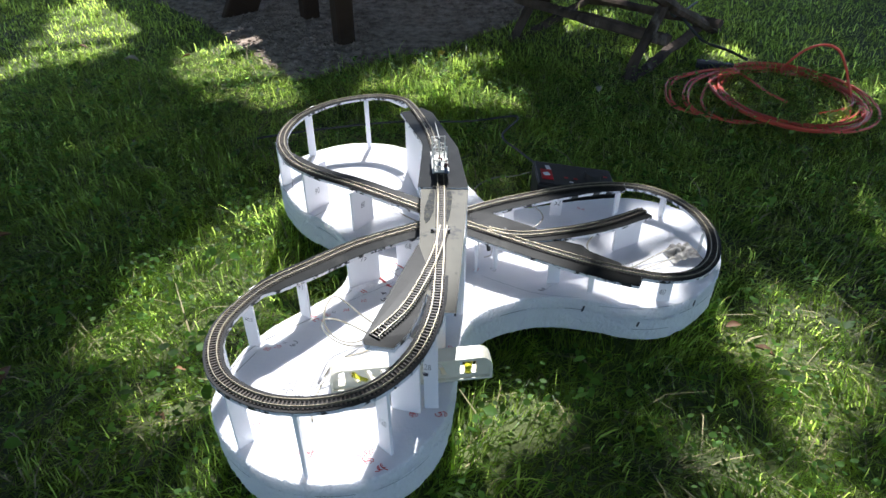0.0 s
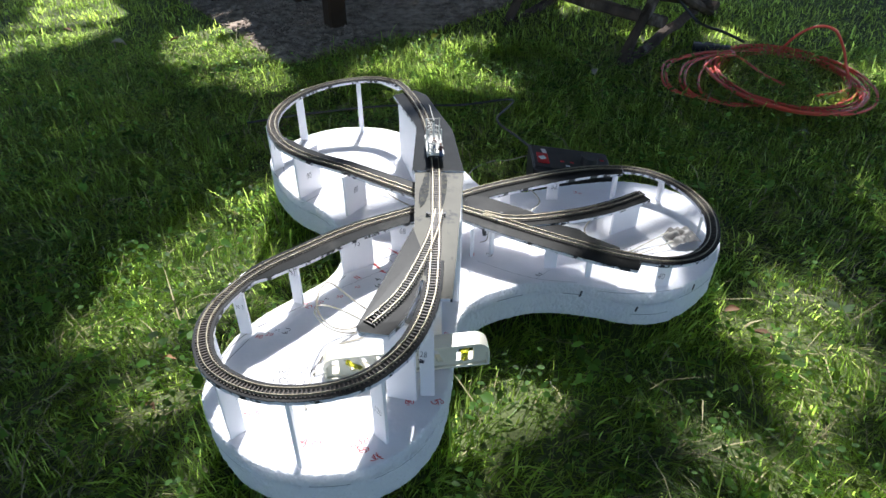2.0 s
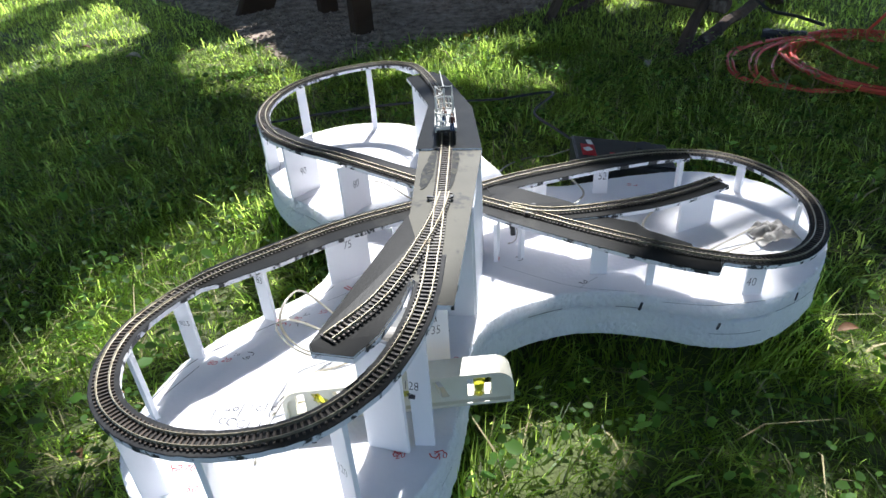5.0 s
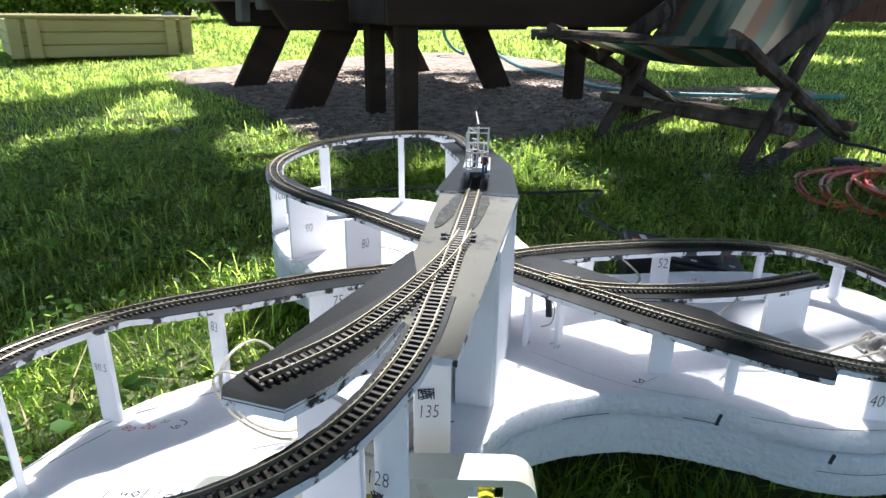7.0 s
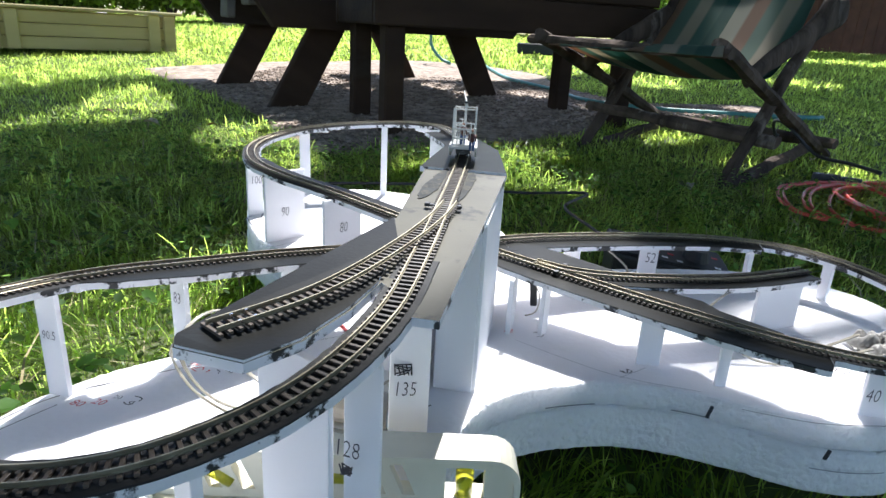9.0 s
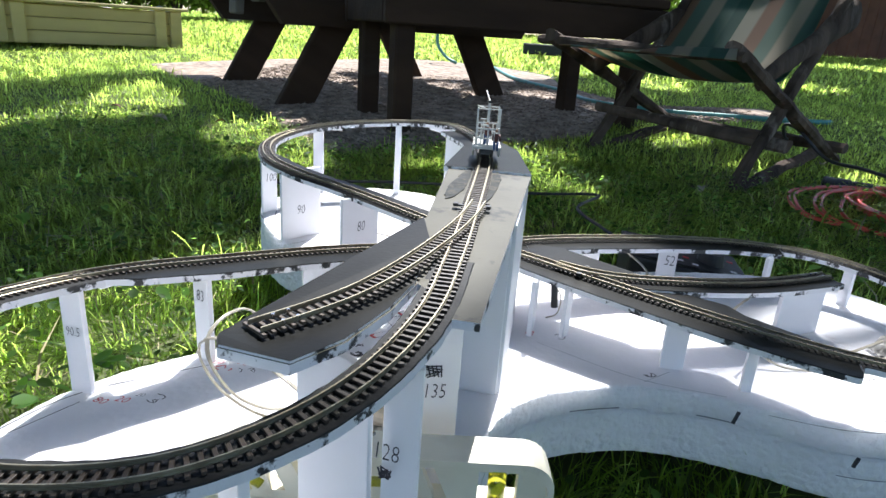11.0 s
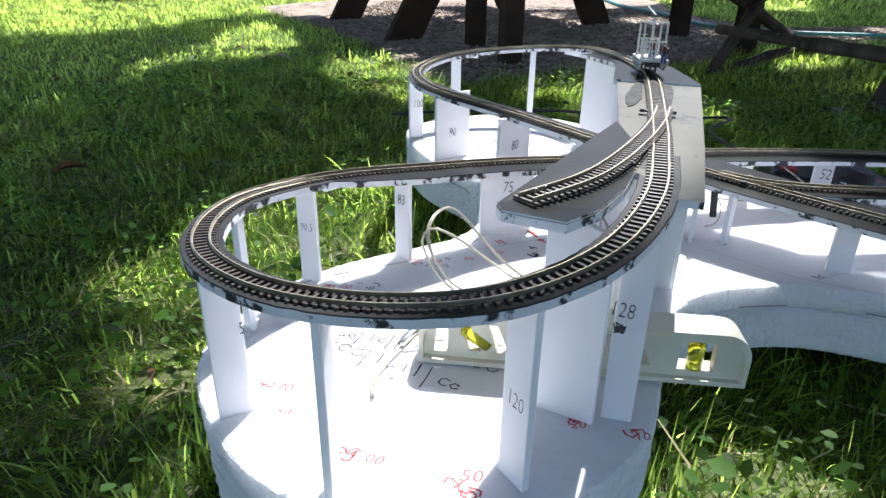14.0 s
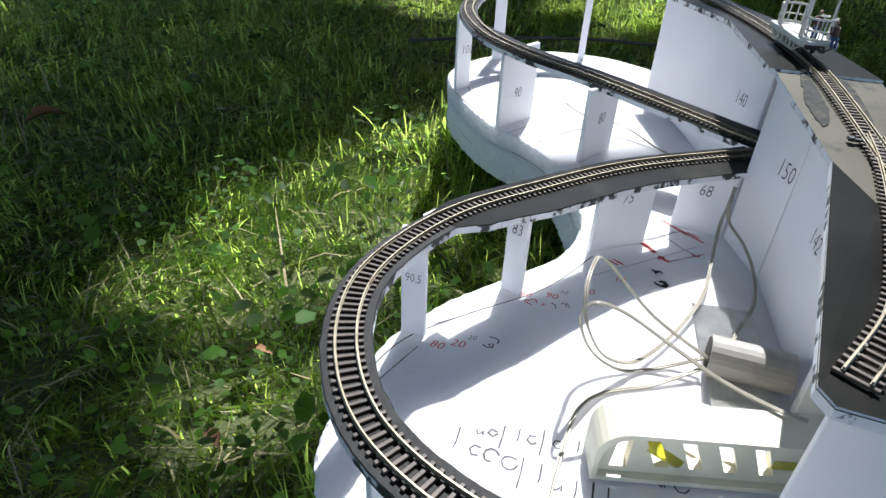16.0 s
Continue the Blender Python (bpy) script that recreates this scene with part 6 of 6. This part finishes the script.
random.seed(9)
YELLOW = material("yellow_leaf", (0.55, 0.42, 0.05), None, 40, 0.6)
PALELEAF = material("pale_leaf", (0.55, 0.48, 0.36), (0.45, 0.36, 0.25), 40, 0.7)
for x, y, s, a, m, lab in [(-0.60, 0.765, 0.042, 100, DRYLEAF, "dry brown leaf lying in the grass"), (-0.322, 0.797, 0.026, 20, DRYLEAF, "dry brown leaf lying in the grass"), (-0.308, 0.700, 0.026, -30, DRYLEAF, "dry brown leaf lying in the grass"), (-0.66, 0.79, 0.035, 40, PALELEAF, "pale dry leaf lying in the grass"),
                           (-0.874, 1.14, 0.06, 60, DRYLEAF, "dry brown leaf lying in the grass"), (0.65, 0.92, 0.040, -40, DRYLEAF, "dry orange leaf lying in the grass"), (0.62, 0.985, 0.03, 10, DRYLEAF, "dry orange leaf lying in the grass"), (-0.02, 2.33, 0.045, 70, YELLOW, "yellow leaf standing in the grass"),
                           (0.50, 2.05, 0.04, 80, PALELEAF, "pale dry leaf under the chair"), (0.92, 2.52, 0.04, 80, PALELEAF, "pale dry leaf in a sunlit patch"), (-1.1, 2.2, 0.06, 0, PALELEAF, "pale dry leaf lying in the grass"), (-1.35, 2.32, 0.04, 0, DRYLEAF, "dry brown leaf lying in the grass"), (-0.92, 2.25, 0.04, 30, DRYLEAF, "dry brown leaf lying in the grass")]:
    fallen_leaf(x, y, s, a, m, lab)


# ---- the tree overhead, out of view, added to throw the dappled shade ----
# sunlit openings in its shade on the ground: x, y, half width, half depth
OPEN = [(-0.06, 0.58, 0.13, 0.2), (0.02, 0.83, 0.20, 0.27), (0.22, 0.9, 0.11, 0.13), (0.43, 0.92, 0.06, 0.05), (0.52, 1.08, 0.05, 0.07), (-0.1, 1.2, 0.28, 0.31), (-2.1, 3.95, 1.3, 0.38), (-0.95, 3.75, 0.25, 0.3),
        (1.04, 1.4, 0.04, 0.06), (0.62, 0.67, 0.05, 0.02), (0.50, 0.74, 0.02, 0.02), (0.72, 0.60, 0.04, 0.03), (0.45, 0.60, 0.02, 0.02),
        (0.69, 2.40, 0.07, 0.09), (0.89, 2.16, 0.025, 0.03), (1.20, 1.92, 0.03, 0.03), (1.36, 2.14, 0.04, 0.05)]
OPEN += [(-1.28, 2.95, 0.064, 0.04000000000000001), (-0.8, 2.56, 0.064, 0.020000000000000004), (-0.54, 3.8, 0.08800000000000001, 0.11000000000000001), (-0.37, 3.55, 0.072, 0.07), (-1.1, 3.6, 0.048, 0.05), (-1.26, 3.17, 0.04000000000000001, 0.04000000000000001), (0.3, 3.47, 0.05600000000000001, 0.06), (0.73, 3.55, 0.15200000000000002, 0.06), (1.0, 3.79, 0.08000000000000002, 0.05), (-0.03, 3.77, 0.10400000000000001, 0.1), (0.64, 4.74, 0.17600000000000002, 0.31000000000000005), (1.69, 5.31, 0.21600000000000003, 0.22)]
# larger openings with a shape of their own
GAPS = [[(-0.54, 1.06), (-0.45, 1.12), (-0.41, 1.19), (-0.38, 1.3), (-0.32, 1.34), (-0.25, 1.14), (-0.26, 0.88), (-0.25, 0.77), (-0.38, 0.77), (-0.45, 0.81), (-0.5, 0.88)],
        [(-1.62, 2.1), (-1.56, 2.29), (-1.75, 2.79), (-1.78, 3.21), (-1.59, 3.16), (-1.36, 2.93), (-1.23, 2.66), (-1.22, 2.49), (-1.33, 2.25), (-1.49, 2.19), (-1.38, 1.94), (-1.39, 1.87)],
        [(-0.99, 2.39), (-0.86, 2.51), (-0.72, 2.35), (-0.52, 2.2), (-0.42, 1.93), (-0.59, 1.96), (-0.72, 2.01), (-0.89, 2.14)],
        [(-0.9, 2.65), (-0.78, 2.71), (-0.6, 2.61), (-0.69, 2.47), (-0.48, 2.24), (-0.52, 2.19), (-0.74, 2.38)]]
GAPS += [[(0.7, 1.13), (0.82, 1.18), (0.81, 1.06), (0.84, 1.02), (0.78, 0.87), (0.69, 0.77), (0.66, 0.84), (0.64, 0.92), (0.64, 1.01)],
         [(-0.15, 2.36), (-0.08, 2.5), (0.05, 2.72), (0.21, 2.76), (0.25, 2.61), (0.19, 2.40), (0.27, 2.2), (0.32, 2.0), (0.27, 1.86), (0.13, 2.0), (0.02, 1.98), (-0.15, 2.05), (-0.26, 2.06)],
         [(0.26, 2.7), (0.44, 2.97), (0.65, 2.98), (0.64, 2.82), (0.42, 2.66)], [(0.95, 2.5), (1.0, 2.59), (1.05, 2.56), (1.05, 2.47), (0.97, 2.42)],
         [(-2.15, 3.62), (-1.6, 4.55), (-0.75, 5.58), (-0.68, 5.0), (-1.1, 3.86), (-1.46, 3.12), (-1.75, 3.31)]]
# outline of a shaded patch on the ground, where leaves are kept to cast it
SHADE_PATCH = [(-2.04, 2.37), (-1.94, 2.66), (-2.13, 3.07), (-2.04, 3.19), (-1.87, 3.44), (-1.76, 3.19), (-1.76, 2.8), (-1.58, 2.31), (-1.65, 2.12), (-1.65, 2.01), (-1.9, 1.9)]


def shaded(p, rng):
    """Keeps the leaves whose shadow falls outside the sunlit openings, with ragged rims."""
    x, y = p[:, 0] + SHADE[0] * p[:, 2], p[:, 1] + SHADE[1] * p[:, 2]
    y = y - SHADE[1] * rise(y)
    keep = (y < 3.15 - 1.6 * np.clip(-1.85 - x, 0, 0.45) + 0.12 * np.sin(5 * x) + 0.9 * np.clip(x + 1.6, 0, 2) + 6.0 * np.clip(x - 0.5, 0, 9))
    keep |= inside(x, y, np.array(SHADE_PATCH))
    stray = rng.uniform(0, 1, len(p)) < 0.004
    for cx, cy, rx, ry in OPEN:
        d = ((x - cx) / (rx + 0.055)) ** 2 + ((y - cy) / (ry + 0.055)) ** 2
        rag = 1 + 0.35 * np.sin(7 * np.arctan2(y - cy, x - cx) + cx * 9) * np.sin(11 * x + 5 * y)
        keep &= (d > rag * rng.uniform(0.85, 1.1, len(p))) | stray
    jx = x + 0.025 * np.sin(31 * y + 3 * x) + rng.normal(0, 0.012, len(p))
    jy = y + 0.025 * np.sin(27 * x + 5 * y) + rng.normal(0, 0.012, len(p))
    for gap in GAPS:
        rim = np.array(gap)
        c = rim.mean(0)
        out = rim - c
        rim = c + out * (1 + 0.055 / np.linalg.norm(out, axis=1, keepdims=True))
        keep &= ~inside(jx, jy, rim) | stray
    return keep


tree = thing("garden_tree", "broad leafy tree out of view, added to shade the lawn", "tree", (7.6, 8.4, 0.0))
bm = bmesh.new()
rod(bm, (0, 0, -0.05), (-0.4, 0.1, 2.6), 0.26, 0.20, 12, 0.25, 8)
rod(bm, (-0.4, 0.1, 2.5), (-1.4, 0.0, 4.6), 0.20, 0.12, 10, 0.25, 6)
part("trunk", bm, BARK, tree, smooth=True)
bm = bmesh.new()
random.seed(17)
for k in range(13):
    a = (-1.4, 0.0, 4.4) if k % 2 else (-0.7, 0.1, 3.4)
    b = (random.uniform(-12, 0.5), random.uniform(-7, -2.5), random.uniform(4.5, 5.8))
    rod(bm, a, b, 0.085, 0.02, 7, 0.3, 6)
part("limbs", bm, BARK, tree, smooth=True)
rng = np.random.default_rng(41)
n = 104000
z = rng.uniform(4.2, 5.8, n)
px, py = rng.uniform(-3.8, 2.7, n), rng.uniform(0.22, 7.4, n)
p = np.stack([px - SHADE[0] * z, py - SHADE[1] * z, z], 1)
p = p[shaded(p, rng)]
leaf_mesh("crown", p - np.array([7.6, 8.4, 0.0]), 0.07, CANOPY, rng, "", "", tree)
# unseen outer leaves, in larger sprays, added to block skylight and darken the grass
areas = [(2.7, 7.0, -4.2, 7.4, 21000), (-3.8, 2.7, -4.2, 0.22, 13500), (-9.5, -3.8, -4.2, 1.7, 14500), (-9.5, 7.0, -9.5, -4.2, 24000)]
px = np.concatenate([rng.uniform(a, b, k) for a, b, c, d, k in areas])
py = np.concatenate([rng.uniform(c, d, k) for a, b, c, d, k in areas])
z = rng.uniform(4.2, 5.8, len(px))
p = np.stack([px - SHADE[0] * z, py - SHADE[1] * z, z], 1)
p = p[shaded(p, rng)]
leaf_mesh("sky_block_leaves", p - np.array([7.6, 8.4, 0.0]), 0.14, CANOPY, rng, "", "", tree)
